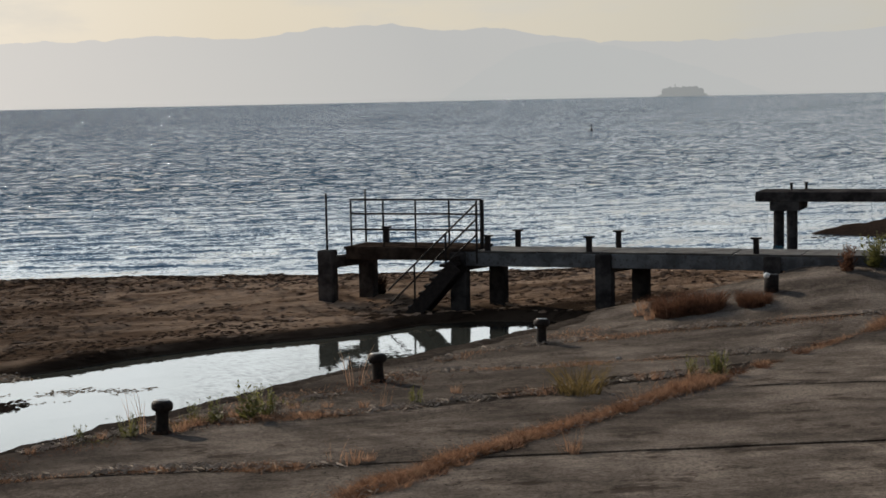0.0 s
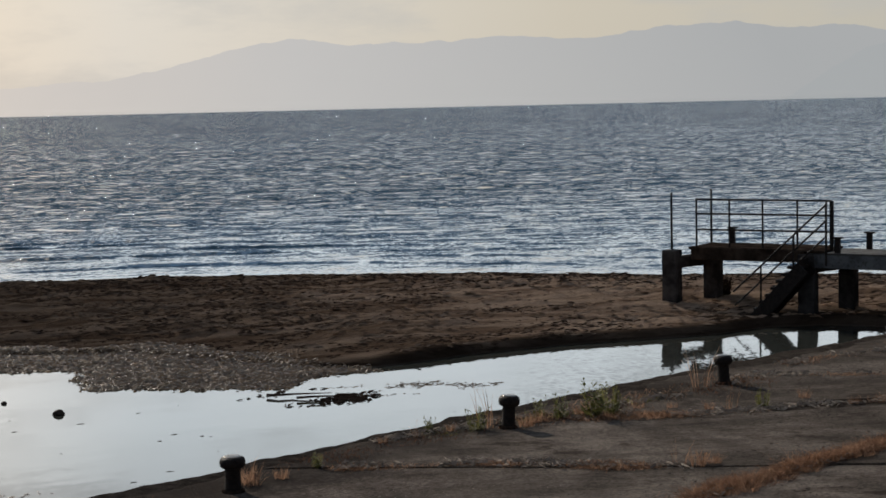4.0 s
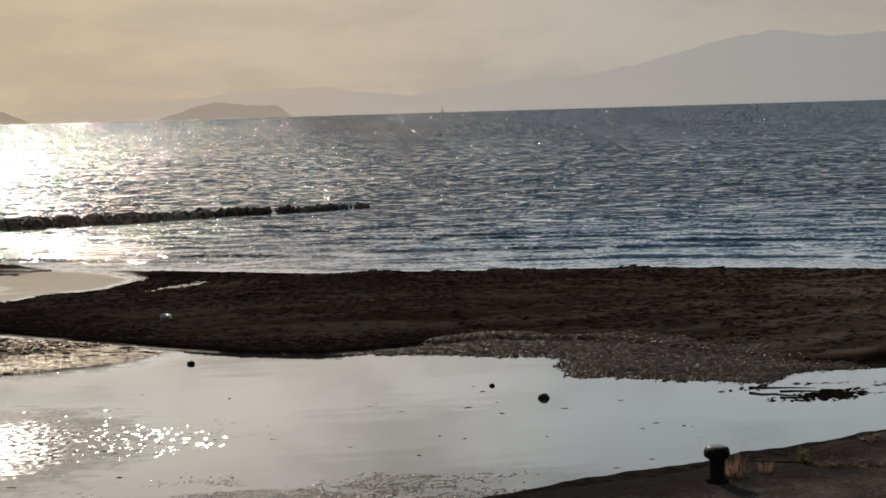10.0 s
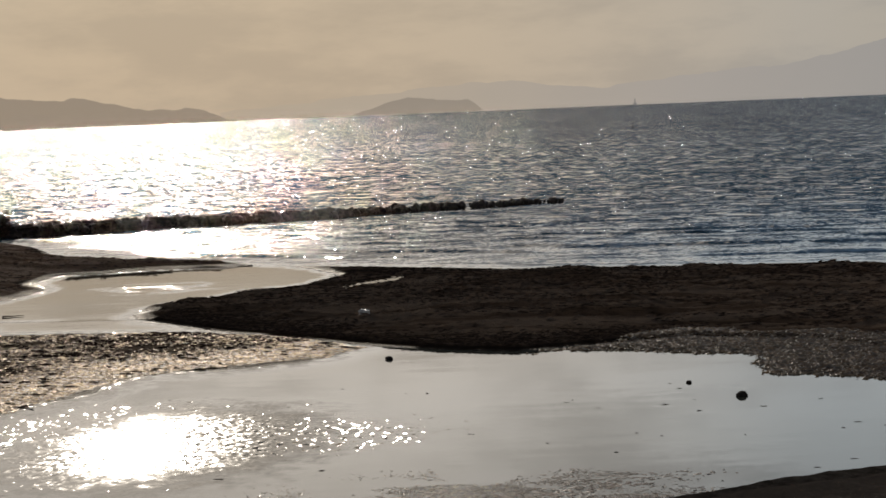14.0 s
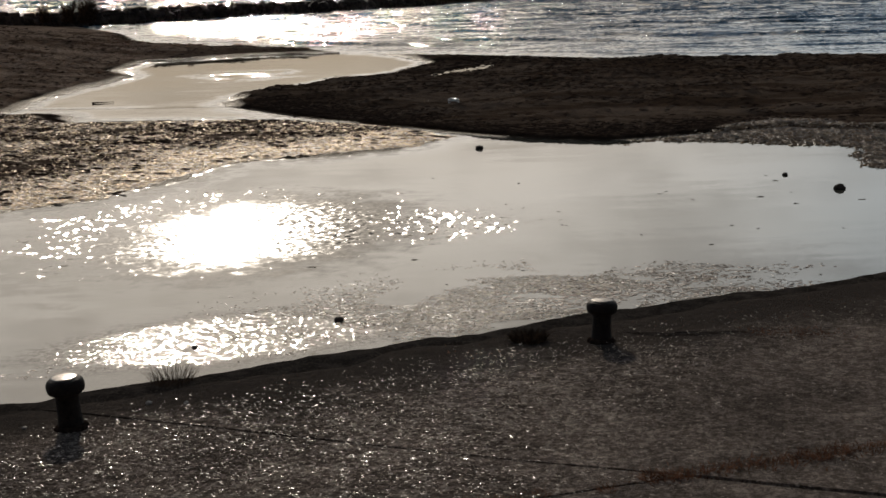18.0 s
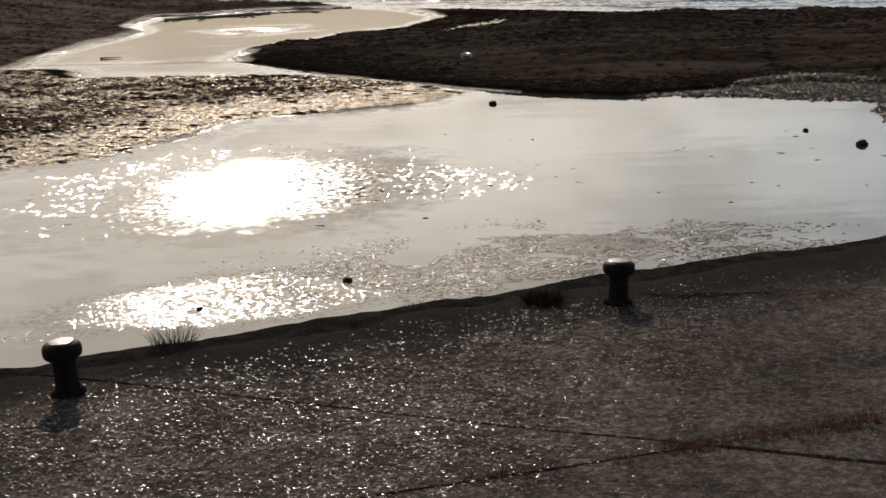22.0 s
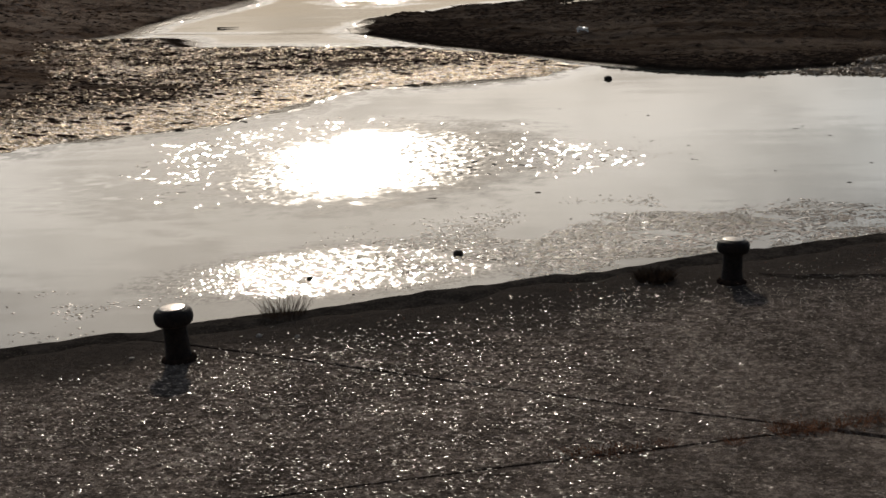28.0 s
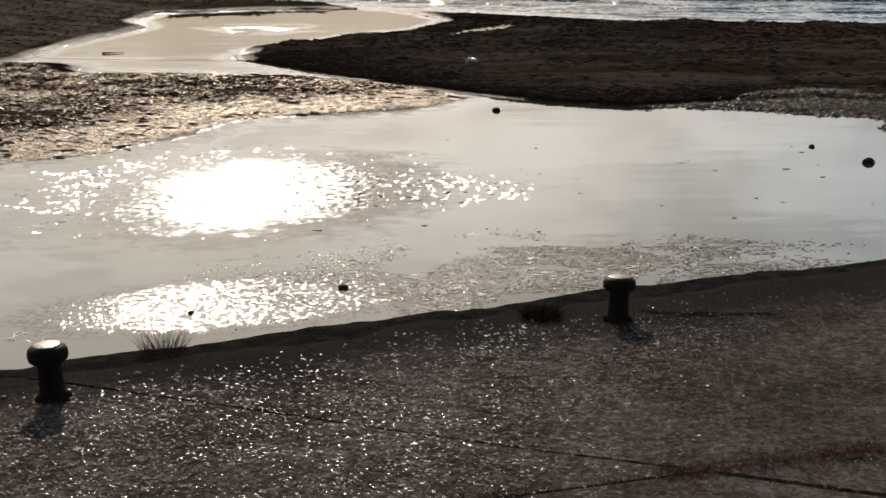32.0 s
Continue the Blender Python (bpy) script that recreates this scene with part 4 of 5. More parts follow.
for s, v in ((4.76, 1.22), (7.38, 1.22), (4.35, 0.04), (6.95, 0.04), (11.0, 0.04)):
    copy_thing(c0, JM @ pose(s, v, DECK - 0.06 if v > 1 else DECK - 0.11, 0, 0, rng.uniform(-4, 4)))

rail = new("railing", None)
rail.matrix_basis = JM
tagged(rail, "rusty tubular steel railing along the jetty platform", "railing")
RH = 1.20
for s in (0.66, 1.55, 2.43, 3.33, 4.06):
    part("post", rod(bmesh.new(), (s, 0.06, DECK), (s, 0.06, DECK + RH), 0.026), IRON, rail)
part("corner_post", boxed(0.085, 0.085, RH, Matrix.Translation((4.20, 0.06, DECK + RH / 2)), 0.008), IRON, rail, "thicker square end post")
for h in (RH, 0.84, 0.44):
    part("bar", rod(bmesh.new(), (0.64, 0.06, DECK + h), (4.20, 0.06, DECK + h), 0.025), IRON, rail)

stair = new("stair", None)
stair.matrix_basis = JM
tagged(stair, "dark steel stair from the jetty platform down to the sand", "stairs")
S0, S1, Z1 = 3.62, 2.62, 0.28
for v in (-0.80, -0.18):
    bm = bmesh.new()
    d = Vector((S1 - S0, 0, Z1 - DECK + 0.42))
    m = Matrix.Translation(((S0 + S1) / 2, v, (DECK - 0.42 + Z1) / 2)) @ d.to_track_quat("X", "Z").to_matrix().to_4x4()
    part("stringer", box(bm, d.length + 0.3, 0.06, 0.36, m @ Matrix.Translation((0, 0, -0.08)), 0.008), IRON, stair)
for i in range(7):
    k = (i + 0.5) / 7
    part("step", boxed(0.34, 0.66, 0.07, Matrix.Translation((S0 + (S1 - S0) * k, -0.49, DECK - 0.28 + (Z1 - DECK + 0.28) * k)), 0.006), IRON, stair)
    part("riser", boxed(0.03, 0.62, 0.20, Matrix.Translation((S0 + (S1 - S0) * k + 0.13, -0.49, DECK - 0.18 + (Z1 - DECK + 0.28) * k)), 0.004), IRON, stair)
for h, low_s in ((1.18, 2.0), (0.80, 2.05), (0.42, 3.72)):
    part("handrail", rod(bmesh.new(), (4.38, -0.82, DECK + h), (low_s, -0.82, DECK + h - 0.92 * (4.38 - low_s)), 0.024), IRON, stair)
for s_, lo_, hi_ in ((2.72, 0.55, DECK - 0.33), (3.55, DECK - 0.45, DECK + 0.42), (4.36, DECK - 0.3, DECK + 1.18)):
    part("baluster", rod(bmesh.new(), (s_, -0.82, lo_), (s_, -0.82, hi_), 0.026), IRON, stair)

for s, v, z0, z1 in ((0.0, 0.0, DECK - 0.12, DECK + 1.36), (0.55, 1.27, DECK - 0.2, DECK + 1.40)):
    p = new("pole", mesh_of(rod(bmesh.new(), (0, 0, 0), (0, 0, z1 - z0), 0.03, 10, 0.026), "pole", IRON))
    p.matrix_basis = JM @ pose(s, v, z0)
    tagged(p, "thin upright iron pole fixed at the jetty's end", "pole", "poles at the jetty's end")
brace = new("old_beam", mesh_of(boxed(0.16, 1.9, 0.22, Matrix.Rotation(radians(4), 4, "X"), 0.015), "old_beam", PIER))
brace.matrix_basis = JM @ pose(0.06, 0.9, DECK - 0.44)
tagged(brace, "dark concrete tie beam between the outermost piles", "beam")

# ---- second pier, standing in the lake ----
pier = new("lake_pier", None)
PM = Matrix.Translation((36.55, 48.83, 0)) @ Matrix((U, V, (0, 0, 1))).transposed().to_4x4()
pier.matrix_basis = PM
tagged(pier, "dark concrete pier on round piles out in the lake", "pier")
part("deck", boxed(15.0, 1.9, 0.36, Matrix.Translation((7.3, 0.9, 1.80)), 0.06), PIER, pier)
for s in (0.85, 7.0, 13.0):
    part("cap_beam", boxed(1.05, 2.0, 0.34, Matrix.Translation((s, 0.9, 1.46)), 0.03), PIER, pier)
    for v, ds in ((0.25, 0.22), (1.6, -0.47)):
        part("round_post", rod(bmesh.new(), (s + ds, v, -0.8), (s + ds, v, 1.32), 0.19, 14), PIER, pier)
for s in (0.9, 1.35):
    p = new("pier_post", mesh_of(lathe([(0.07, 0), (0.05, 0.05), (0.045, 0.22), (0.08, 0.24), (0.08, 0.27)], 10), "pier_post", IRON))
    p.matrix_basis = PM @ pose(s, 1.2 + (s - 0.9) * 1.2, 1.97)
    tagged(p, "small rusty mooring post on the lake pier", "mooring post", "posts on the lake pier")

pipe = new("marker_post", None)
pipe.matrix_basis = pose(23.0, 30.0, on_quay(23.0, 30.0))
part("shaft", lathe([(0.16, -0.1), (0.16, 0.36), (0.14, 0.38), (0.0, 0.385)], 18), IRON, pipe, smooth=True)
part("knob", lump(0.08, 0.08, 0.07, 0.1, 2, 3), WHITE, pipe, "pale knob on the post's shoulder").location = (-0.14, -0.02, 0.36)
tagged(pipe, "short dark iron post with a pale knob at the bank", "post")

# ---- breakwater ----
stone_kinds = [mesh_of(lump(0.36 + 0.07 * k, 0.42, 0.40 + 0.08 * (k % 3), 0.55, 2, k), "breakwater_stone", ROCK) for k in range(6)]
breakwater = new("breakwater", None)
tagged(breakwater, "low breakwater of dark rough stones running out into the lake", "breakwater", kind="structure")


def breakwater_line(k):
    return -40 + 32.5 * k, 77.2 + 19.2 * k + 0.4 * math.sin(k * 9)


def block_mesh(seed):
    """A cast armour block: broad foot, narrower worn top with two blunt horns."""
    r = random.Random(seed)
    bm = boxed(1.56, 1.1, 0.62, Matrix.Translation((0, 0, 0.25)))
    for v in bm.verts:
        if v.co.z > 0.3:
            v.co.x *= 0.80
            v.co.y *= 0.75
        v.co += Vector((r.uniform(-0.05, 0.05), r.uniform(-0.05, 0.05), r.uniform(-0.03, 0.03)))
    for s in (-1, 1):
        box(bm, 0.52, 0.5, 0.26, Matrix.Translation((s * r.uniform(0.2, 0.34), r.uniform(-0.1, 0.1), 0.60 + r.uniform(-0.05, 0.05))) @ Matrix.Rotation(r.uniform(-0.15, 0.15), 4, "Y"))
    bmesh.ops.bevel(bm, geom=bm.edges[:], offset=0.05, segments=1, affect="EDGES")
    return mesh_of(bm, "armour_block", ROCK)


blocks = [block_mesh(k) for k in range(4)]
for i in range(27):
    k = (i / 26.5) ** 1.12
    x, y = breakwater_line(k)
    ob = part("armour_block", blocks[i % 4], None, breakwater, "dark blunt armour block")
    s = 1.16 - 0.80 * k
    ob.location = (x, y + rng.uniform(-0.25, 0.25), 0.0)
    ob.rotation_euler = (rng.uniform(-0.06, 0.06), rng.uniform(-0.08, 0.08), 0.53 + rng.uniform(-0.2, 0.2))
    ob.scale = (s * rng.uniform(0.9, 1.05), s, s * rng.uniform(0.88, 1.08))
n_stone = 230
for i in range(n_stone):
    k = i / (n_stone - 1)
    x, y = breakwater_line(k)
    size = (0.95 - 0.62 * k) * rng.uniform(0.75, 1.15)
    if k > 0.93 and rng.random() < 0.5:
        continue
    ob = part("stone", stone_kinds[i % 6], None, breakwater)
    ob.location = (x + rng.uniform(-0.2, 0.2), y + rng.uniform(-0.6, 0.5), (0.16 + 0.16 * k) * size)
    ob.rotation_euler = (rng.uniform(-0.3, 0.3), rng.uniform(-0.3, 0.3), rng.uniform(0, 6.28))
    ob.scale = (size, size, size * rng.uniform(0.8, 1.2))


# ---- plants ----
def tuft_mesh(name, mat, n, height, spread, width, seed, droop=0.5, lean=0.5):
    """Blades of three segments each, springing from a small base."""
    r = random.Random(seed)
    verts, faces = [], []
    for _ in range(n):
        a, rad0 = r.uniform(0, 6.283), spread * 0.45 * math.sqrt(r.random())
        bx, by = rad0 * math.cos(a), rad0 * math.sin(a)
        b = a + r.uniform(-0.9, 0.9)
        h, out = height * r.uniform(0.45, 1.0), spread * lean * r.uniform(0.2, 1.0)
        w_, c = width * r.uniform(0.6, 1.2), r.uniform(0, 6.283)
        sx, sy = w_ * math.cos(c), w_ * math.sin(c)
        base = len(verts)
        for k in range(4):
            f = k / 3
            z = h * (f - droop * 0.35 * f * f)
            ox, oy = out * f ** 1.6 * math.cos(b), out * f ** 1.6 * math.sin(b)
            q = 1 - 0.85 * f
            verts += [(bx + ox - sx * q, by + oy - sy * q, z), (bx + ox + sx * q, by + oy + sy * q, z)]
        for k in range(3):
            i = base + 2 * k
            faces.append((i, i + 1, i + 3, i + 2))
    return from_arrays(name, verts, faces, mat)


def leafy_mesh(name, mat, stems, height, seed):
    """Upright stems set with small pointed leaves."""
    r = random.Random(seed)
    verts, faces = [], []
    for _ in range(stems):
        a, s0 = r.uniform(0, 6.283), r.uniform(0, height * 0.25)
        tilt, h = r.uniform(0.05, 0.5), height * r.uniform(0.5, 1.0)
        for k in range(13):
            f = k / 12
            p = Vector((math.cos(a) * (s0 + tilt * h * f * 0.6), math.sin(a) * (s0 + tilt * h * f * 0.6), h * f))
            b, ln = r.uniform(0, 6.283), height * r.uniform(0.14, 0.27) * (1.1 - 0.6 * f)
            d = Vector((math.cos(b), math.sin(b), r.uniform(0.2, 0.9))) * ln
            n_ = Vector((-math.sin(b), math.cos(b), 0)) * ln * 0.27
            i = len(verts)
            verts += [tuple(p), tuple(p + d * 0.5 + n_), tuple(p + d), tuple(p + d * 0.5 - n_)]
            faces.append((i, i + 1, i + 2, i + 3))
            if k:
                i = len(verts)
                q = Vector((0.004, 0.004, 0))
                verts += [tuple(prev - q), tuple(prev + q), tuple(p + q), tuple(p - q)]
                faces.append((i, i + 1, i + 2, i + 3))
            prev = p
    return from_arrays(name, verts, faces, mat)


DRY = [tuft_mesh("dry_tuft", STRAW, 70, 0.34, 0.30, 0.006, 10 + k) for k in range(3)]
TALL = [tuft_mesh("tall_tuft", STRAW, 11, 0.62, 0.36, 0.006, 20 + k, 0.2, 0.75) for k in range(2)]
FRESH = [leafy_mesh("green_weed", GREEN, 12, 0.5, 30 + k) for k in range(3)]


def plant(mesh, name, x, y, size, label, group, turn=None, z=None):
    ob = new(name, mesh)
    ob.matrix_basis = pose(x, y, (on_quay(x, y) if z is None else z) - 0.02, 0, 0, rng.uniform(0, 360) if turn is None else turn) @ Matrix.Diagonal((size, size, size, 1))
    return tagged(ob, label, "grass" if "grass" in name else "weed", group)


TUFTS = [(DRY[0], "dry_grass_tuft", 3.15, 22.0, 1.2), (DRY[1], "dry_grass_tuft", 3.05, 22.15, 0.9), (TALL[0], "dry_grass_tuft", 3.1, 22.1, 0.9), (TALL[1], "dry_grass_tuft", 7.25, 24.75, 1.3),
         (DRY[2], "dry_grass_tuft", 7.8, 24.5, 0.9), (DRY[0], "dry_grass_tuft", 8.2, 24.8, 0.8), (TALL[0], "dry_grass_tuft", 11.75, 26.95, 1.35), (TALL[1], "dry_grass_tuft", 11.3, 24.7, 0.75),
         (DRY[1], "dry_grass_tuft", 9.2, 21.0, 0.9), (DRY[2], "dry_grass_tuft", 9.45, 21.05, 0.7), (TALL[0], "dry_grass_tuft", 12.1, 20.02, 1.0), (DRY[0], "dry_grass_tuft", 12.12, 19.97, 0.9), (DRY[1], "dry_grass_tuft", 16.9, 23.95, 1.1), (TALL[1], "dry_grass_tuft", 16.7, 24.0, 0.9),
         (DRY[1], "dry_grass_tuft", 12.9, 25.3, 0.7), (DRY[2], "dry_grass_tuft", 16.5, 24.6, 0.8), (TALL[1], "dry_grass_tuft", 9.0, 21.2, 0.75), (TALL[1], "dry_grass_tuft", 6.0, 24.3, 0.5)]
for me, nm, x, y, s in TUFTS:
    plant(me, nm, x, y, s, "dry straw-coloured grass tuft growing on the quay", "grass tufts on the quay")
plant(tuft_mesh("bleached_tuft", DEAD, 300, 0.42, 0.6, 0.004, 77, 0.3, 0.5), "grass_tuft", -6.66, 16.40, 0.8, "thin dark grass tuft at the quay's edge", "grass tufts on the quay")
for me, x, y, s in ((FRESH[0], 9.05, 24.8, 1.35), (FRESH[1], 8.2, 25.1, 0.75), (FRESH[2], 11.9, 24.75, 0.7), (FRESH[1], 17.68, 24.40, 1.0), (FRESH[0], 6.3, 24.75, 0.55), (FRESH[2], 9.35, 25.0, 1.0), (FRESH[1], 17.6, 24.4, 0.9)):
    plant(me, "green_weed", x, y, s, "leafy green weed sprouting from the quay", "weeds on the quay")
plant(tuft_mesh("yellow_green_tuft", YELLOW, 270, 0.5, 0.6, 0.006, 41, 0.25, 0.8), "grass_clump", 14.62, 24.05, 1.3, "wide yellow-green grass clump in a quay joint", "grass tufts on the quay")
for k, (x, y, s) in enumerate(((20.8, 30.5, 0.85), (21.3, 30.2, 0.85), (22.2, 29.55, 0.62))):
    plant(tuft_mesh("russet_bush", RUSSET, 1700, 0.72, 1.2, 0.010, 50 + k, 0.5, 0.32), "russet_grass_clump", x, y, s, "dense russet dry grass clump on the bank by the jetty", "russet clumps by the jetty", z=on_quay(x, y) - 0.05)
for k, (x, y, s) in enumerate(((20.3, 31.2, 0.9), (20.7, 31.7, 1.0), (20.2, 30.6, 0.9), (20.45, 30.75, 1.2), (20.55, 30.3, 1.1))):
    plant(DRY[k % 3], "dry_grass_tuft", x, y, s, "dry straw-coloured grass tuft on the bank by the jetty", "grass tufts on the bank")
for k, (x, y, s) in enumerate(((25.1, 30.0, 0.9), (25.8, 29.9, 1.15), (26.6, 30.0, 1.2))):
    plant(leafy_mesh("bank_shrub", GREEN if k else RUSSET, 26, 0.7, 60 + k), "bank_weed", x, y, s, "green and straw weeds on top of the bank", "weeds on the bank")
plant(leafy_mesh("dark_shrub", WEED, 40, 0.5, 66), "beach_weed", 18.1, 40.5, 1.15, "dark leafy weed at the foot of the jetty stair", "weeds on the beach", z=sand_at(18.1, 40.5))


def strip_grass(name, mat, points, n, h, spread, seed, label, width=0.006, bare=0.28):
    """Grass blades strewn along a line on the quay."""
    r = random.Random(seed)
    verts, faces = [], []
    lens = [math.dist(a, b) for a, b in zip(points, points[1:])]
    for _ in range(n):
        i = r.choices(range(len(lens)), lens)[0]
        f = r.random()
        (ax, ay), (bx, by) = points[i], points[i + 1]
        x, y = ax + (bx - ax) * f, ay + (by - ay) * f
        dens = vnoise(np.array([x]), np.array([y]), 0.9, seed)[0]
        if float(ss(dens, bare, bare + 0.5)) < r.random() * 0.8:
            continue
        w_ = spread * (0.5 + dens)
        x, y = x + r.gauss(0, w_), y + r.gauss(0, w_)
        z = on_quay(x, y) - 0.02
        hh, a, o = h * r.uniform(0.2, 0.85) * (0.35 + dens), r.uniform(0, 6.283), h * r.uniform(0.3, 1.5)
        c = r.uniform(0, 6.283)
        sx, sy = width * math.cos(c), width * math.sin(c)
        k = len(verts)
        mx, my = x + o * 0.35 * math.cos(a), y + o * 0.35 * math.sin(a)
        verts += [(x - sx, y - sy, z), (x + sx, y + sy, z), (mx + sx * 0.7, my + sy * 0.7, z + hh * 0.65), (mx - sx * 0.7, my - sy * 0.7, z + hh * 0.65),
                  (x + o * math.cos(a), y + o * math.sin(a), z + hh)]
        faces += [(k, k + 1, k + 2, k + 3), (k + 3, k + 2, k + 4)]
    ob = new(name, from_arrays(name, verts, faces, mat))
    return tagged(ob, label, "grass", kind="stuff")


SEAM_A = [(14.2, 28.6), (15.6, 29.3), (17.5, 29.6), (18.34, 29.62), (19.47, 29.44), (20.54, 28.92), (21.4, 28.32), (22.57, 27.77), (23.9, 27.4)]
SEAM_B = [(12.2, 27.3), (13.1, 27.75), (13.9, 27.45), (14.9, 27.08), (15.7, 26.87), (17.3, 26.68), (19.0, 26.4), (20.4, 26.0)]
strip_grass("edge_grass", STRAW, SEAM_B, 4500, 0.09, 0.10, 9, "dry grass in a shallow seam of the quay")
JOINT = [(7.6, 18.75), (8.81, 19.5), (10.46, 20.4), (12.96, 21.63), (14.54, 22.5), (16.1, 23.28), (17.3, 23.85)]
FAR_JOINT = [(18.7, 24.75), (18.99, 24.95), (20.14, 25.52), (22.04, 26.25), (23.13, 26.6), (25.0, 27.6)]
strip_grass("joint_grass", TAWNY, JOINT, 11000, 0.22, 0.075, 1, "dry tawny grass filling the long quay joint", 0.007, 0.2)
strip_grass("joint_grass", STRAW, JOINT, 8000, 0.20, 0.09, 32, "bleached grass mixed into the long quay joint", 0.006, 0.15)
strip_grass("joint_grass", STRAW, FAR_JOINT, 5500, 0.18, 0.07, 33, "bleached grass in the far stretch of the quay joint", 0.006, 0.15)
strip_grass("joint_grass", STRAW, JOINT, 900, 0.38, 0.12, 31, "taller pale stalks in the long quay joint", 0.005, 0.35)
strip_grass("joint_grass", RUSSET, [(-2.9, 12.9), (-1.6, 13.55), (0.7, 14.75), (2.6, 15.8)], 2800, 0.09, 0.07, 2, "brown dead grass in the quay joint", bare=0.30)
strip_grass("joint_grass", STRAW, [(4.4, 22.5), (5.2, 22.3), (6.2, 22.15), (7.6, 21.5), (9.2, 20.85)], 5000, 0.12, 0.08, 3, "dry grass along a cracked slab joint", bare=0.12)
strip_grass("joint_grass", STRAW, [(8.4, 24.75), (10.1, 24.55), (11.5, 24.5), (12.9, 24.6), (14.3, 24.5)], 5500, 0.13, 0.12, 4, "dry grass along a broken slab joint")
strip_grass("edge_grass", STRAW, [(4.6, 23.3), (8.5, 25.3), (12.0, 27.2), (15.5, 28.9), (19.2, 31.0)], 4500, 0.10, 0.22, 5, "patchy dry grass along the quay's edge")
strip_grass("edge_grass", RUSSET, [(-7.6, 15.2), (-5.0, 16.9), (-2.2, 18.6), (0.6, 20.4), (2.4, 21.6)], 900, 0.05, 0.25, 6, "thin brown growth along the quay's edge")
strip_grass("edge_grass", STRAW, SEAM_A, 5000, 0.10, 0.12, 7, "dry grass in a shallow seam of the quay")
strip_grass("edge_grass", GREEN, [(5.2, 24.05), (7.0, 24.7), (8.6, 25.2), (10.2, 26.0)], 700, 0.10, 0.16, 14, "low green growth along the quay's edge", 0.009, 0.1)
strip_grass("edge_grass", RUSSET, [(4.0, 23.0), (6.4, 24.3), (8.6, 25.0), (11.0, 26.2), (13.0, 27.2)], 2000, 0.10, 0.2, 15, "low brown growth along the quay's edge", 0.008, 0.15)
strip_grass("edge_grass", RUSSET, [(-0.6, 18.86), (0.1, 18.80), (0.8, 18.66), (2.0, 18.6)], 1500, 0.05, 0.09, 8, "brown growth in a seam of the quay")


moss = plant(tuft_mesh("moss_clump", DEAD, 500, 0.16, 0.42, 0.007, 78, 0.4, 0.4), "moss_clump", -3.05, 18.36, 1.0, "low dark moss clump near the quay's edge", "grass tufts on the quay")
CLUMP = [tuft_mesh("joint_tuft", RUSSET if k % 2 else STRAW, 130, 0.22, 0.34, 0.006, 90 + k, 0.6, 0.9) for k in range(4)]
crng = random.Random(12)
for k in range(34):
    f = crng.random()
    x = 7.8 + 9.6 * f + 5.6 * (k % 4 == 3) * (f > 0.3)
    y = 14.4 + 0.545 * x + crng.gauss(0.02, 0.07)
    plant(CLUMP[k % 4], "dry_grass_tuft", x, y, crng.uniform(0.45, 1.0), "curled brown grass tuft in the long quay joint", "grass tufts in the joint")
for k in range(16):
    x = crng.uniform(-2.9, 2.6)
    plant(CLUMP[1 + 2 * (k % 2)], "dry_grass_tuft", x, 14.4 + 0.545 * x + crng.gauss(0.03, 0.06), crng.uniform(0.3, 0.6), "low brown grass tuft in the quay joint", "grass tufts in the joint")


# ---- strewn stuff ----
ux = np.arange(-10, 20.5, 0.08)
ui = np.arange(-0.02, 2.0, 0.09)
uxx, uii = np.meshgrid(ux, ui)
uyy = quay_edge(uxx) - uii + (1 - ss(uii, 0, 2.0)) * ((fbm(uxx, uxx * 0, 2.2, 81) - 0.5) * 0.3)
uyy = uyy + (1 - ss(uii, 0.0, 0.5)) * ((fbm(uxx, uxx * 0, 0.7, 95) - 0.5) * 0.35 + (vnoise(uxx, uxx * 0, 0.16, 97) - 0.5) * 0.06)
hump = -0.012 + 0.012 * ss(uii, -0.02, 0.25) * (1 - ss(uii, 0.45, 1.1)) * (0.3 + fbm(uxx, uyy, 0.9, 85)) + (fbm(uxx, uyy, 0.5, 87) - 0.5) * 0.07 - 0.075 * ss(uii + (fbm(uxx, uyy, 1.6, 89) - 0.5) * 1.7, 0.15, 1.7)
soil_strip = new("edge_soil", from_arrays("edge_soil", np.stack([uxx.ravel(), uyy.ravel(), (quay_height(uxx, uyy) + hump).ravel()], 1), grid_faces(len(ui), len(ux))[:, ::-1], SOIL, True))
tagged(soil_strip, "dark crumbly soil heaped along the quay's edge", "soil", kind="stuff")

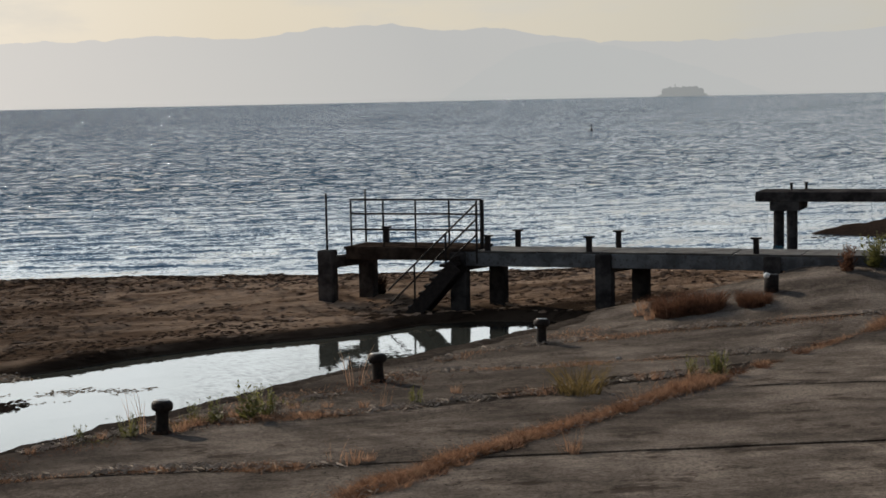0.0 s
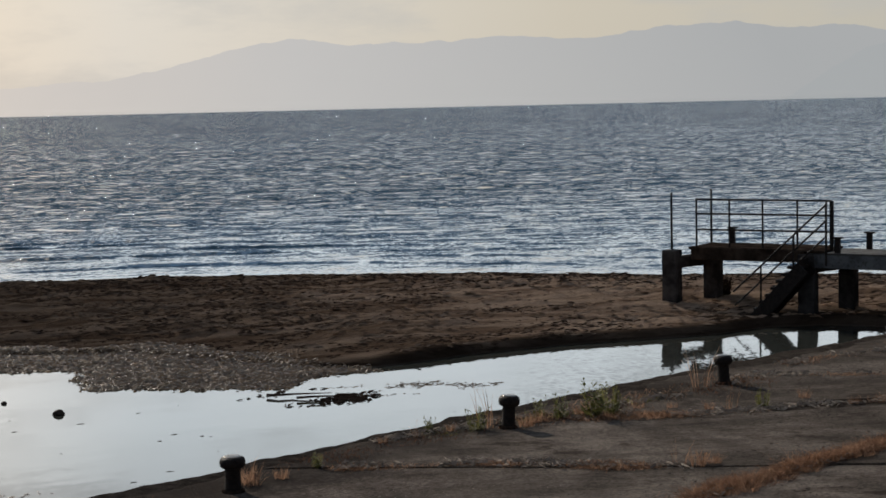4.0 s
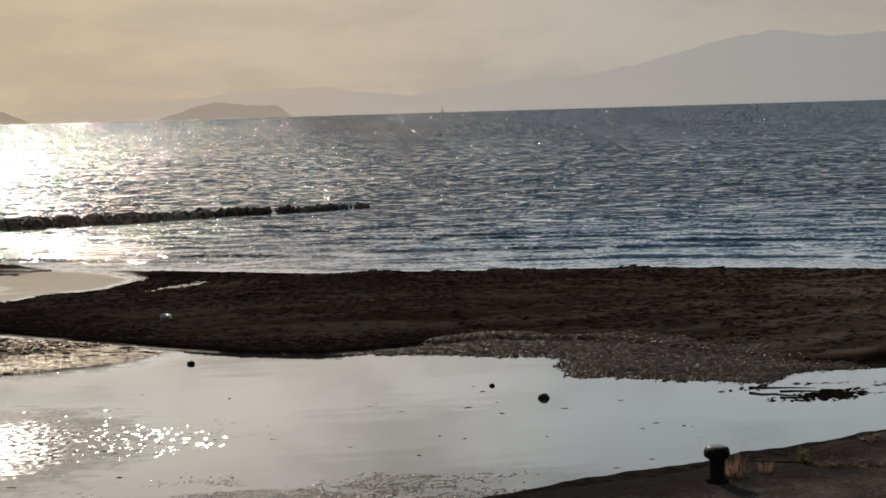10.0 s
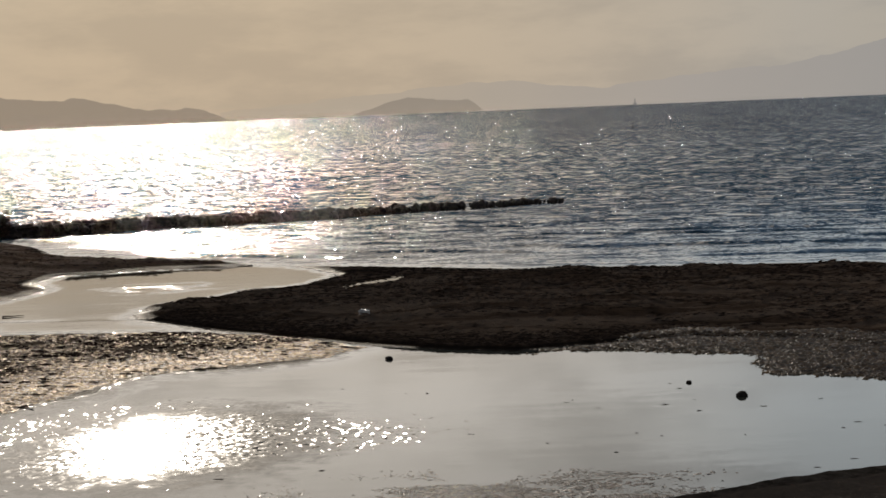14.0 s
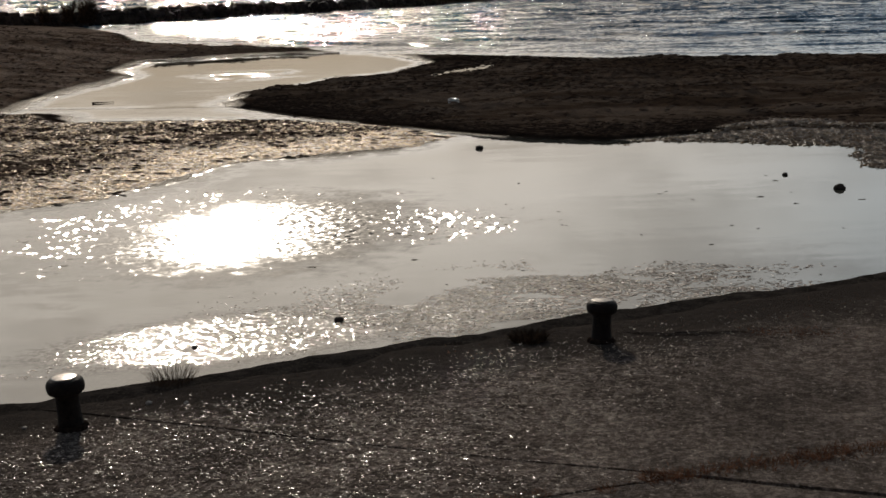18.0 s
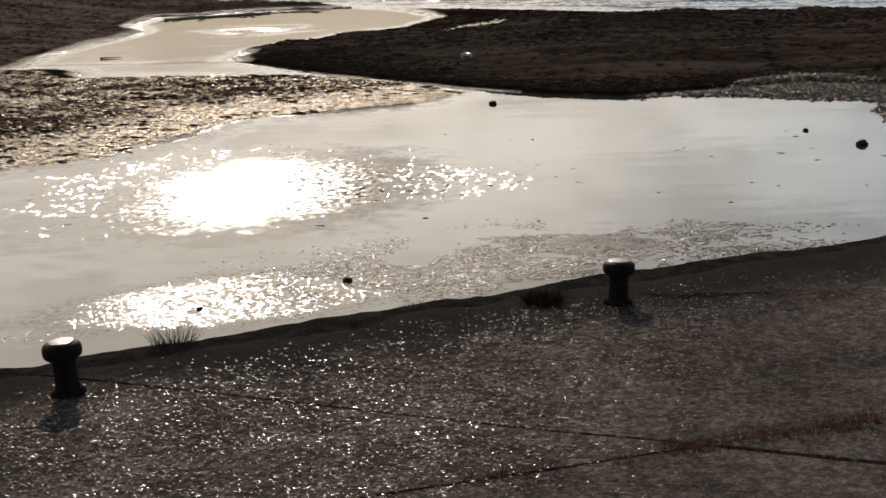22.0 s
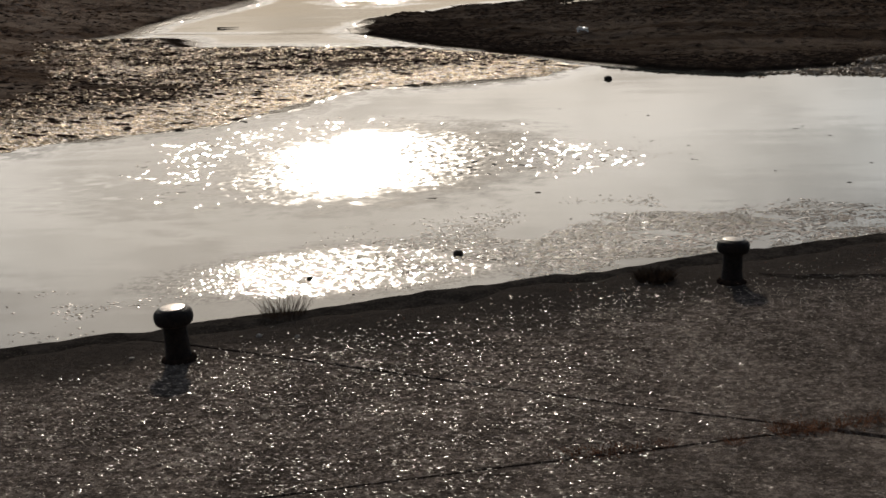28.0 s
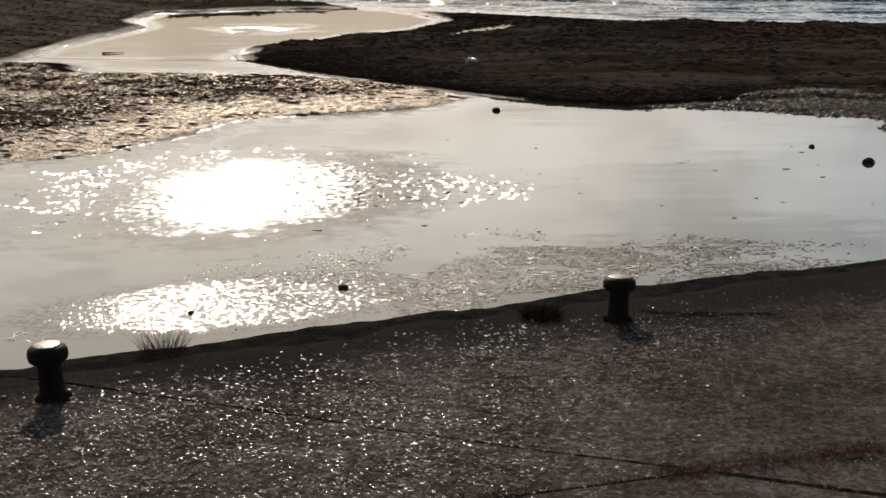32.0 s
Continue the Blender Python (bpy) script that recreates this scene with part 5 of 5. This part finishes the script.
def seam(name, pts, width, lip, seed, label):
    """A ragged crumbled joint: dark soil, with the broken slab lip standing on its far side."""
    r = random.Random(seed)
    ob = new(name, None)
    line = []
    for (ax, ay), (bx, by) in zip(pts, pts[1:]):
        n_ = max(2, int(math.dist((ax, ay), (bx, by)) / 0.09))
        line += [(ax + (bx - ax) * k / n_, ay + (by - ay) * k / n_) for k in range(n_)]
    vs, vl = [], []
    for k, (x, y) in enumerate(line):
        taper = min(1.0, 0.25 + k / 12, 0.25 + (len(line) - k) / 12)
        w_ = width * taper * (0.35 + 1.2 * float(fbm(np.float64(x), np.float64(y), 0.8, seed)))
        dy = r.uniform(-0.018, 0.018)
        for f, h_ in ((0.0, 0.007), (-0.5, 0.010), (-1.0, 0.004)):
            yy = y + dy + f * w_ + r.uniform(-0.012, 0.012) * (f < 0)
            vs.append((x, yy, on_quay(x, yy) + h_))
        top = lip * taper * r.uniform(0.5, 1.1)
        for yy, h_ in ((y + dy - 0.005, -0.02), (y + dy + 0.004, top), (y + dy + 0.12, top * 0.8), (y + dy + 0.42, -0.02)):
            vl.append((x, yy, on_quay(x, yy) + h_))
    part("crumbled_soil", from_arrays("crumbled_soil", vs, grid_faces(len(line), 3), SOIL), None, ob)
    if lip:
        part("broken_lip", from_arrays("broken_lip", vl, grid_faces(len(line), 4), CONCRETE), None, ob)
    return tagged(ob, label, "crack", "cracks in the quay", kind="stuff")


seam("broken_joint", [(11.9, 24.5), (12.5, 24.74), (13.1, 24.71), (14.3, 24.71), (15.1, 24.83), (16.0, 25.1), (17.0, 25.08), (17.7, 25.04), (19.3, 25.19)], 0.55, 0.045, 1, "crumbled quay joint full of dark gravel under a broken lip")
seam("crack", [(16.95, 23.3), (18.1, 22.84), (19.6, 22.16), (21.5, 21.4)], 0.06, 0.02, 2, "narrow dark crack across the quay")
seam("crack", [(19.0, 29.58), (19.47, 29.50), (20.54, 28.98), (21.4, 28.38), (22.57, 27.82), (23.9, 27.45)], 0.12, 0.03, 3, "narrow dark crack across the quay")
seam("crack", [(-2.0, 18.74), (-1.5, 18.66), (-0.95, 18.77), (-0.5, 18.86)], 0.15, 0.03, 5, "short dark crack near the quay's edge")
seam("crack", [(17.3, 26.72), (18.4, 26.5), (19.6, 26.15), (20.4, 25.88)], 0.10, 0.03, 4, "narrow dark crack across the quay")


def strew(name, mat, where, size, flat, seed, label, category, smooth=False):
    """Small uneven pieces: where yields x, y, z."""
    r = random.Random(seed)
    verts, faces = [], []
    for x, y, z in where:
        s, a = size * r.uniform(0.4, 1.3), r.uniform(0, 6.283)
        ex_ = r.uniform(0.9, 3.2)
        tx, ty = r.uniform(-0.5, 0.5) * flat, r.uniform(-0.5, 0.5) * flat
        k = len(verts)
        for i in range(5):
            b = a + i * 1.2566 + r.uniform(-0.3, 0.3)
            dx, dy = s * ex_ * math.cos(b), s * math.sin(b)
            verts.append((x + dx, y + dy, z + dx * tx + dy * ty))
        verts.append((x + r.uniform(-0.2, 0.2) * s, y, z + s * flat * r.uniform(0.4, 1.0)))
        faces += [(k + i, k + (i + 1) % 5, k + 5) for i in range(5)]
    ob = new(name, from_arrays(name, verts, faces, mat, smooth))
    return tagged(ob, label, category, kind="stuff")


def scatter(n, seed, x0, x1, y0, y1, ok, z):
    r = np.random.RandomState(seed)
    x, y = r.uniform(x0, x1, n), r.uniform(y0, y1, n)
    keep = ok(x, y, r)
    x, y = x[keep], y[keep]
    return list(zip(x.tolist(), y.tolist(), np.broadcast_to(z(x, y), x.shape).tolist()))


strew("shell_grit", SHELL, scatter(105000, 1, -10, 7.5, 10.5, 21, lambda x, y, r: (y < quay_edge(x) - 0.45) & (r.rand(len(x)) < 0.95 * fbm(x, y, 1.6, 3) * (1 - 0.6 * ss(x, -4.5, 0.5)) * (1 - ss(x, 2.5, 8.0)) * ss(quay_edge(x) - y + (fbm(x, y, 1.2, 7) - 0.5) * 1.5, 0.6, 2.6)),
      lambda x, y: quay_height(x, y) + 0.013), 0.0063, 0.3, 1, "bright broken shell and stone grit strewn on the concrete", "shell grit")
strew("gravel", ROCK, scatter(60000, 12, 4, 24, 16, 30, lambda x, y, r: (y < quay_edge(x) - 0.8) & (r.rand(len(x)) < 0.22 * ss(fbm(x * 0.6, y, 1.4, 47), 0.45, 0.65)), lambda x, y: quay_height(x, y) + 0.008), 0.011, 0.7, 12, "fine loose grit on the weathered concrete", "gravel")
strew("gravel", ROCK, scatter(22000, 2, 4, 24, 18, 31, lambda x, y, r: (y < quay_edge(x) - 0.4) & (r.rand(len(x)) < np.exp(-(dist_line(x, y, [(12, 24.5), (14, 24.4), (17.5, 24.7), (19, 25)]) / 0.22) ** 2)),
      lambda x, y: quay_height(x, y) + 0.012), 0.022, 0.9, 2, "dark broken gravel in a crumbled joint", "gravel")


LITTER = [[(8.4, 24.8), (10.1, 24.6), (11.5, 24.5), (12.9, 24.6), (14.3, 24.6), (16.9, 24.8), (18.7, 24.9)], SEAM_B, SEAM_A,
          [(4.6, 22.5), (6.2, 22.2), (7.6, 21.6), (9.0, 21.0)], [(5.0, 24.0), (7.0, 24.9), (9.2, 25.4), (11.5, 26.5), (13.2, 27.7)], JOINT]


def litter_spot(x, y, r):
    near = np.min([dist_line(x, y, line) for line in LITTER], axis=0)
    return (y < quay_edge(x) - 0.3) & (r.rand(len(x)) < np.exp(-(near / 0.17) ** 2) * ss(fbm(x, y, 0.8, 66), 0.36, 0.58))


strew("leaf_litter", PALEWEED, scatter(130000, 31, 4, 26, 18, 30, litter_spot, lambda x, y: quay_height(x, y) + 0.03), 0.020, 1.3, 31, "bleached curled leaf litter caught in the quay's seams", "leaf litter")


def sand_debris(x, y, r):
    z = shore_height(x, y)
    band = 0.08 + 0.92 * ss(fbm(x * 0.5, y * 1.7, 2.2, 17) + 0.28 * ss(y, 39, 50), 0.52, 0.66)
    return (z > 0.12) & (r.rand(len(x)) < band * 0.55)


strew("seaweed_debris", WEED, scatter(95000, 3, -16, 34, 35, 58, sand_debris, lambda x, y: shore_height(x, y) + 0.002), 0.045, 0.5, 3, "dark dried weed and driftwood bits littering the sand", "beach debris")
strew("seaweed_debris", WEED, scatter(22000, 4, -36, -17, 28, 72, sand_debris, lambda x, y: shore_height(x, y) + 0.002), 0.05, 0.5, 4, "dark dried weed littering the sand by the stream", "beach debris")


def clod_spot(x, y, r):
    z = shore_height(x, y)
    return (z > 0.17) & (r.rand(len(x)) < 0.15 + 0.85 * ss(fbm(x * 0.6, y * 1.5, 1.8, 27), 0.42, 0.62))


strew("sand_clods", SAND, scatter(16000, 21, -16, 34, 35, 58, clod_spot, lambda x, y: shore_height(x, y) - 0.005), 0.075, 0.75, 21, "small clods and footprints' rims in the beach sand", "sand clods")
strew("sand_clods", SAND, scatter(14000, 22, -38, -16, 26, 66, clod_spot, lambda x, y: shore_height(x, y) - 0.005), 0.085, 0.75, 22, "small clods of trodden sand by the stream", "sand clods")


def mud_debris(x, y, r):
    z = shore_height(x, y)
    return (z > 0.0) & (z < 0.14) & (inside(x, y, MUD_WEST) | inside(x, y, MUD_EAST))


def mud_low(x, y, r):
    return mud_debris(x, y, r) & (shore_height(x, y) + r.normal(0, 0.025, len(x)) < 0.088)


def mud_high(x, y, r):
    return mud_debris(x, y, r) & (shore_height(x, y) + r.normal(0, 0.025, len(x)) > 0.085)


def mud_fringe(x, y, r):
    d = dist_line(x, y, MUD_EAST + MUD_EAST[:1]) * np.where(inside(x, y, MUD_EAST), 1, -1)
    return (d + (fbm(x * 0.7, y, 0.9, 37) - 0.5) * 1.6 + r.normal(0, 0.12, len(x)) > 0) & (shore_height(x, y) < 0.14)


strew("mud_weed", WETWEED, scatter(95000, 15, -4.8, 8.4, 31.5, 40.5, mud_fringe, lambda x, y: np.maximum(shore_height(x, y), 0) + 0.003), 0.034, 0.8, 15, "dead weed lying on the mud at the pond's edge", "water weed")
strew("bleached_weed", PALEWEED, scatter(9000, 16, -4.8, 8.4, 31.5, 40.5, mud_fringe, lambda x, y: np.maximum(shore_height(x, y), 0) + 0.03), 0.024, 0.9, 16, "bleached weed scraps on the mud at the pond's edge", "water weed")


def wrack(x, y, r):
    z = shore_height(x, y)
    return (z > 0.08) & (r.rand(len(x)) < 1 - ss(dist_line(x, y, POND_SHORE) + (fbm(x, y, 2.0, 29) - 0.5) * 2.0, 0.4, 2.0)) & (r.rand(len(x)) < 1 - ss(x, -3.0, 2.0)) & ~inside(x, y, MUD_EAST)


def storm_line(x, y, r):
    d = dist_line(x, y, LAKE_SHORE)
    return inside(x, y, SANDBAR) & (d > 0.8) & (r.rand(len(x)) < (1 - ss(d, 2.0, 7.5)) * (0.15 + 0.85 * ss(fbm(x * 0.5, y * 1.5, 1.6, 39), 0.42, 0.58)))


strew("wrack", WEED, scatter(60000, 24, -12, 34, 42, 59, storm_line, lambda x, y: shore_height(x, y) + 0.004), 0.055, 0.6, 24, "dark tangled storm wrack along the lake shore", "beach debris")
strew("wrack", WEED, scatter(42000, 23, -15, 5, 36.5, 46, wrack, lambda x, y: shore_height(x, y) + 0.003), 0.034, 0.5, 23, "dark band of rotting weed along the sandbar's low scarp", "beach debris")
strew("straw_weed", GOLD, scatter(105000, 18, -24, -4, 26, 43, mud_low, lambda x, y: np.maximum(shore_height(x, y), 0) + 0.004), 0.026, 0.5, 18, "dead weed stalks on the wet mud flats, sun glint put into their gold", "water weed")
strew("mud_weed", WETWEED, scatter(50000, 5, -24, -3, 26, 43, mud_low, lambda x, y: np.maximum(shore_height(x, y), 0) + 0.002), 0.026, 0.5, 5, "dead weed lying on the wet mud flats", "water weed")
strew("mud_weed", WEED, scatter(1100, 26, -24, -5, 26, 43, mud_debris, lambda x, y: np.maximum(shore_height(x, y), 0) + 0.01), 0.085, 0.35, 26, "dark waterlogged litter lying in streaks on the mud", "water weed")
strew("straw_weed", GOLD, scatter(38000, 25, -25, -3, 26, 43.5, mud_high, lambda x, y: shore_height(x, y) + 0.004), 0.022, 0.6, 25, "straw-coloured dead weed on the higher mud", "water weed")
strew("mud_weed", WEED, scatter(32000, 20, -25, -3, 26, 43.5, mud_high, lambda x, y: shore_height(x, y) + 0.003), 0.03, 0.5, 20, "dark rotting weed on the higher mud by the stream", "water weed")


def patch(cx, cy, rx, ry, rot, dens, seed):
    c, s = math.cos(rot), math.sin(rot)

    def ok(x, y, r):
        u, v = ((x - cx) * c + (y - cy) * s) / rx, (-(x - cx) * s + (y - cy) * c) / ry
        return (r.rand(len(x)) < dens * (1 - ss(np.hypot(u, v), 0.3, 1.0)) * ss(fbm(x, y * 1.5, 0.9, seed), 0.38, 0.6)) & (y > quay_edge(x) + 0.3)
    return ok


strew("floating_weed", WEED, scatter(34000, 6, 3.5, 9.5, 29, 33.5, patch(5.55, 31.15, 1.5, 1.15, 0.1, 0.5, 5), lambda x, y: 0.004), 0.034, 0.8, 6, "dense dark mat of dead weed afloat in the pond", "water weed")
strew("floating_weed", WETWEED, scatter(16000, 27, 4.0, 10.0, 29.5, 33.5, patch(7.4, 31.6, 2.3, 0.9, 0.0, 0.6, 5), lambda x, y: 0.003), 0.022, 0.4, 27, "loose fringe of weed drifting off the mat", "water weed")
strew("floating_weed", WETWEED, scatter(150000, 7, -9, 2, 18, 27, patch(-3.6, 22.3, 4.4, 2.7, 0.45, 0.9, 6), lambda x, y: 0.002), 0.013, 0.3, 7, "scattered weed afloat near the quay", "water weed")
strew("floating_weed", WETLEAF, scatter(110000, 17, -9.5, 3, 17.5, 27, patch(-4.3, 22.0, 4.8, 3.0, 0.45, 0.6, 6), lambda x, y: 0.004), 0.0085, 0.6, 17, "glistening brown weed leaves afloat near the quay", "water weed")
strew("floating_weed", BROWNWEED, scatter(42000, 28, -8, 3, 18, 27, patch(-2.3, 22.6, 3.9, 1.9, 0.50, 1.0, 8), lambda x, y: 0.003), 0.019, 0.3, 28, "russet weed drifting in loose rafts near the quay", "water weed")
strew("floating_weed", WEED, scatter(24000, 8, -12, -3, 16.5, 24, patch(-7.2, 20.0, 2.6, 1.3, 0.5, 0.30, 7), lambda x, y: 0.002), 0.010, 0.15, 8, "scattered weed afloat near the quay", "water weed")

strew("floating_weed", WETLEAF, scatter(5000, 19, -11.5, -8, 15.5, 18.6, lambda x, y, r: (y > quay_edge(x) + 0.25) & (r.rand(len(x)) < 0.4 * ss(fbm(x, y * 1.5, 0.7, 44), 0.5, 0.68)), lambda x, y: 0.003), 0.011, 0.4, 19, "thin scatter of weed afloat in the pond's corner", "water weed")
strew("floating_weed", WEED, scatter(60, 9, -8, 8, 22, 33, lambda x, y, r: y > quay_edge(x) + 0.6, lambda x, y: 0.002), 0.03, 0.3, 9, "single weed scraps drifting on the pond", "water weed")
for k, (x, y, r_, lab) in enumerate(((0.81, 31.15, 0.088, "dark round stone in the pond"), (-0.18, 32.72, 0.05, "small dark stone in the pond"), (-6.06, 21.08, 0.055, "small dark stone in the pond"),
                                     (-7.59, 19.61, 0.035, "small dark stone in the pond"), (-6.9, 36.6, 0.07, "small dark stone at the mud's edge"))):
    st = new("stone", mesh_of(lump(r_ * 1.25, r_, r_ * 0.75, 0.3, 2, 40 + k), "stone", ROCK, True))
    st.location = (x, y, r_ * 0.25)
    tagged(st, lab, "stone", "stones in the pond")
for k, (x, y, s) in enumerate(((22.29, 29.16, 0.05), (21.75, 31.3, 0.10), (17.18, 26.98, 0.05), (16.9, 24.8, 0.04), (17.4, 25.0, 0.035), (15.0, 23.6, 0.03), (-6.24, 15.65, 0.022), (-6.63, 15.61, 0.03), (-7.6, 14.7, 0.025))):
    bit = new("pale_scrap", mesh_of(lump(s * 1.3, s, s * 0.7, 0.5, 1, 60 + k), "pale_scrap", SCRAP))
    bit.location = (x, y, on_quay(x, y) + s * 0.4)
    tagged(bit, "small pale scrap lying on the quay", "litter", "scraps on the quay")
lit = new("plastic_litter", mesh_of(lump(0.15, 0.09, 0.09, 0.6, 2, 9), "plastic_litter", WHITE))
lit.location = (-8.71, 42.9, sand_at(-8.71, 42.9) + 0.04)
tagged(lit, "crumpled white plastic scrap on the sand", "litter")


def stick(name, a, b, r0, seed, label):
    """A crooked piece of driftwood."""
    r = random.Random(seed)
    bm, a, b, prev = bmesh.new(), Vector(a), Vector(b), None
    for k in range(6):
        p = a.lerp(b, k / 5) + Vector((r.uniform(-1, 1), r.uniform(-1, 1), r.uniform(0, 0.5))) * (b - a).length * 0.035
        if prev:
            rod(bm, prev, p, r0 * (1.1 - 0.15 * k), 7, r0 * (0.95 - 0.15 * k))
        prev = p
    ob = new(name, mesh_of(bm, name, WEED))
    return tagged(ob, label, "driftwood", "driftwood on the flats")


stick("driftwood", (-11.0, 39.0, 0.05), (-8.6, 38.2, 0.05), 0.022, 1, "thin dark branch stranded on the mud")
stick("driftwood", (-20.3, 46.3, 0.02), (-19.7, 46.5, 0.02), 0.028, 2, "short dark log in the stream")
stick("driftwood", (-14.6, 37.2, 0.06), (-13.6, 37.5, 0.07), 0.035, 3, "dark waterlogged branch on the mud")
stick("driftwood", (-17.6, 41.4, 0.06), (-16.9, 41.5, 0.07), 0.05, 4, "dark stump stranded at the stream")
stick("driftwood", (5.2, 30.95, 0.04), (6.45, 30.9, 0.05), 0.026, 5, "thin stick afloat in the weed mat")
stick("driftwood", (4.7, 31.5, 0.04), (5.9, 31.15, 0.07), 0.03, 6, "thin stick afloat in the weed mat")

for k, (x, y, s) in enumerate(((8.0, 24.75, 0.8), (8.5, 24.95, 0.9), (8.9, 25.1, 0.85), (10.0, 25.35, 0.7), (10.5, 25.2, 0.6), (7.0, 24.5, 0.8), (6.6, 24.6, 0.6), (5.4, 24.0, 0.5), (3.6, 22.2, 0.7), (4.2, 22.7, 0.5), (11.0, 24.85, 0.6), (13.4, 24.5, 0.6), (16.2, 24.7, 0.7), (17.3, 24.7, 0.8))):
    plant((DRY[k % 3], FRESH[k % 3])[k % 4 == 1], ("dry_grass_tuft", "green_weed")[k % 4 == 1], x, y, s, ("low straw-coloured grass tuft at the quay's edge", "small leafy green weed at the quay's edge")[k % 4 == 1], "growth along the quay's edge")
for x, y, s in ((-34.6, 77.6, 1.5), (-33.6, 77.4, 1.9), (-36.2, 78.2, 1.3)):
    plant(leafy_mesh("shore_shrub", WEED, 60, 0.7, int(-x * 10)), "shore_shrub", x, y, s, "dark bare shrub at the root of the breakwater", "shrubs by the breakwater", z=0.3)

# ---- far marks on the lake ----
# beacon glows in its haze-painted colour
beacon = new("beacon", None)
beacon.matrix_basis = pose(-138.0, 3940.0, 0)
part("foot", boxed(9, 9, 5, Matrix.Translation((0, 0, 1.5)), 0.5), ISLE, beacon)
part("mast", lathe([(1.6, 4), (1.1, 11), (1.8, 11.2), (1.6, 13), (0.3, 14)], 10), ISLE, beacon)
tagged(beacon, "tiny dark beacon on the lake's horizon", "beacon")

for x, y, h in ((136.5, 229.0, 1.3), (-13.6, 373.0, 1.5)):
    b = new("marker_buoy", None)
    b.matrix_basis = pose(x, y, 0) @ Matrix.Scale(0.65, 4)
    part("float", lathe([(0.3, -0.3), (0.42, 0.0), (0.38, 0.3), (0.15, 0.45)], 14), IRON, b)
    part("mast", lathe([(0.13, 0.4), (0.11, h), (0.2, h + 0.05), (0.2, h + 0.3), (0.05, h + 0.35)], 12), IRON, b)
    tagged(b, "small dark marker buoy far out on the lake", "buoy", "buoys on the lake")
# island glows in the same haze-painted colour
IA, IR = radians(33.78), 3900.0
isle = new("island", None)
isle.matrix_basis = pose(IR * math.sin(IA), IR * math.cos(IA), 0, 0, 0, -33.78)
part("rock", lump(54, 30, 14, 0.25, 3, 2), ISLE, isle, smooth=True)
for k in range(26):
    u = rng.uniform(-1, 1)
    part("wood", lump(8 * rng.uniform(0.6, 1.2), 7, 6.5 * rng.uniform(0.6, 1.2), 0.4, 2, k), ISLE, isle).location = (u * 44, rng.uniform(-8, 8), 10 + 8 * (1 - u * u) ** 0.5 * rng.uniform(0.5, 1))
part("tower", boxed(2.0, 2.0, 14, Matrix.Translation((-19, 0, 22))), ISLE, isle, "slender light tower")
tagged(isle, "small dark wooded island on the horizon", "island")
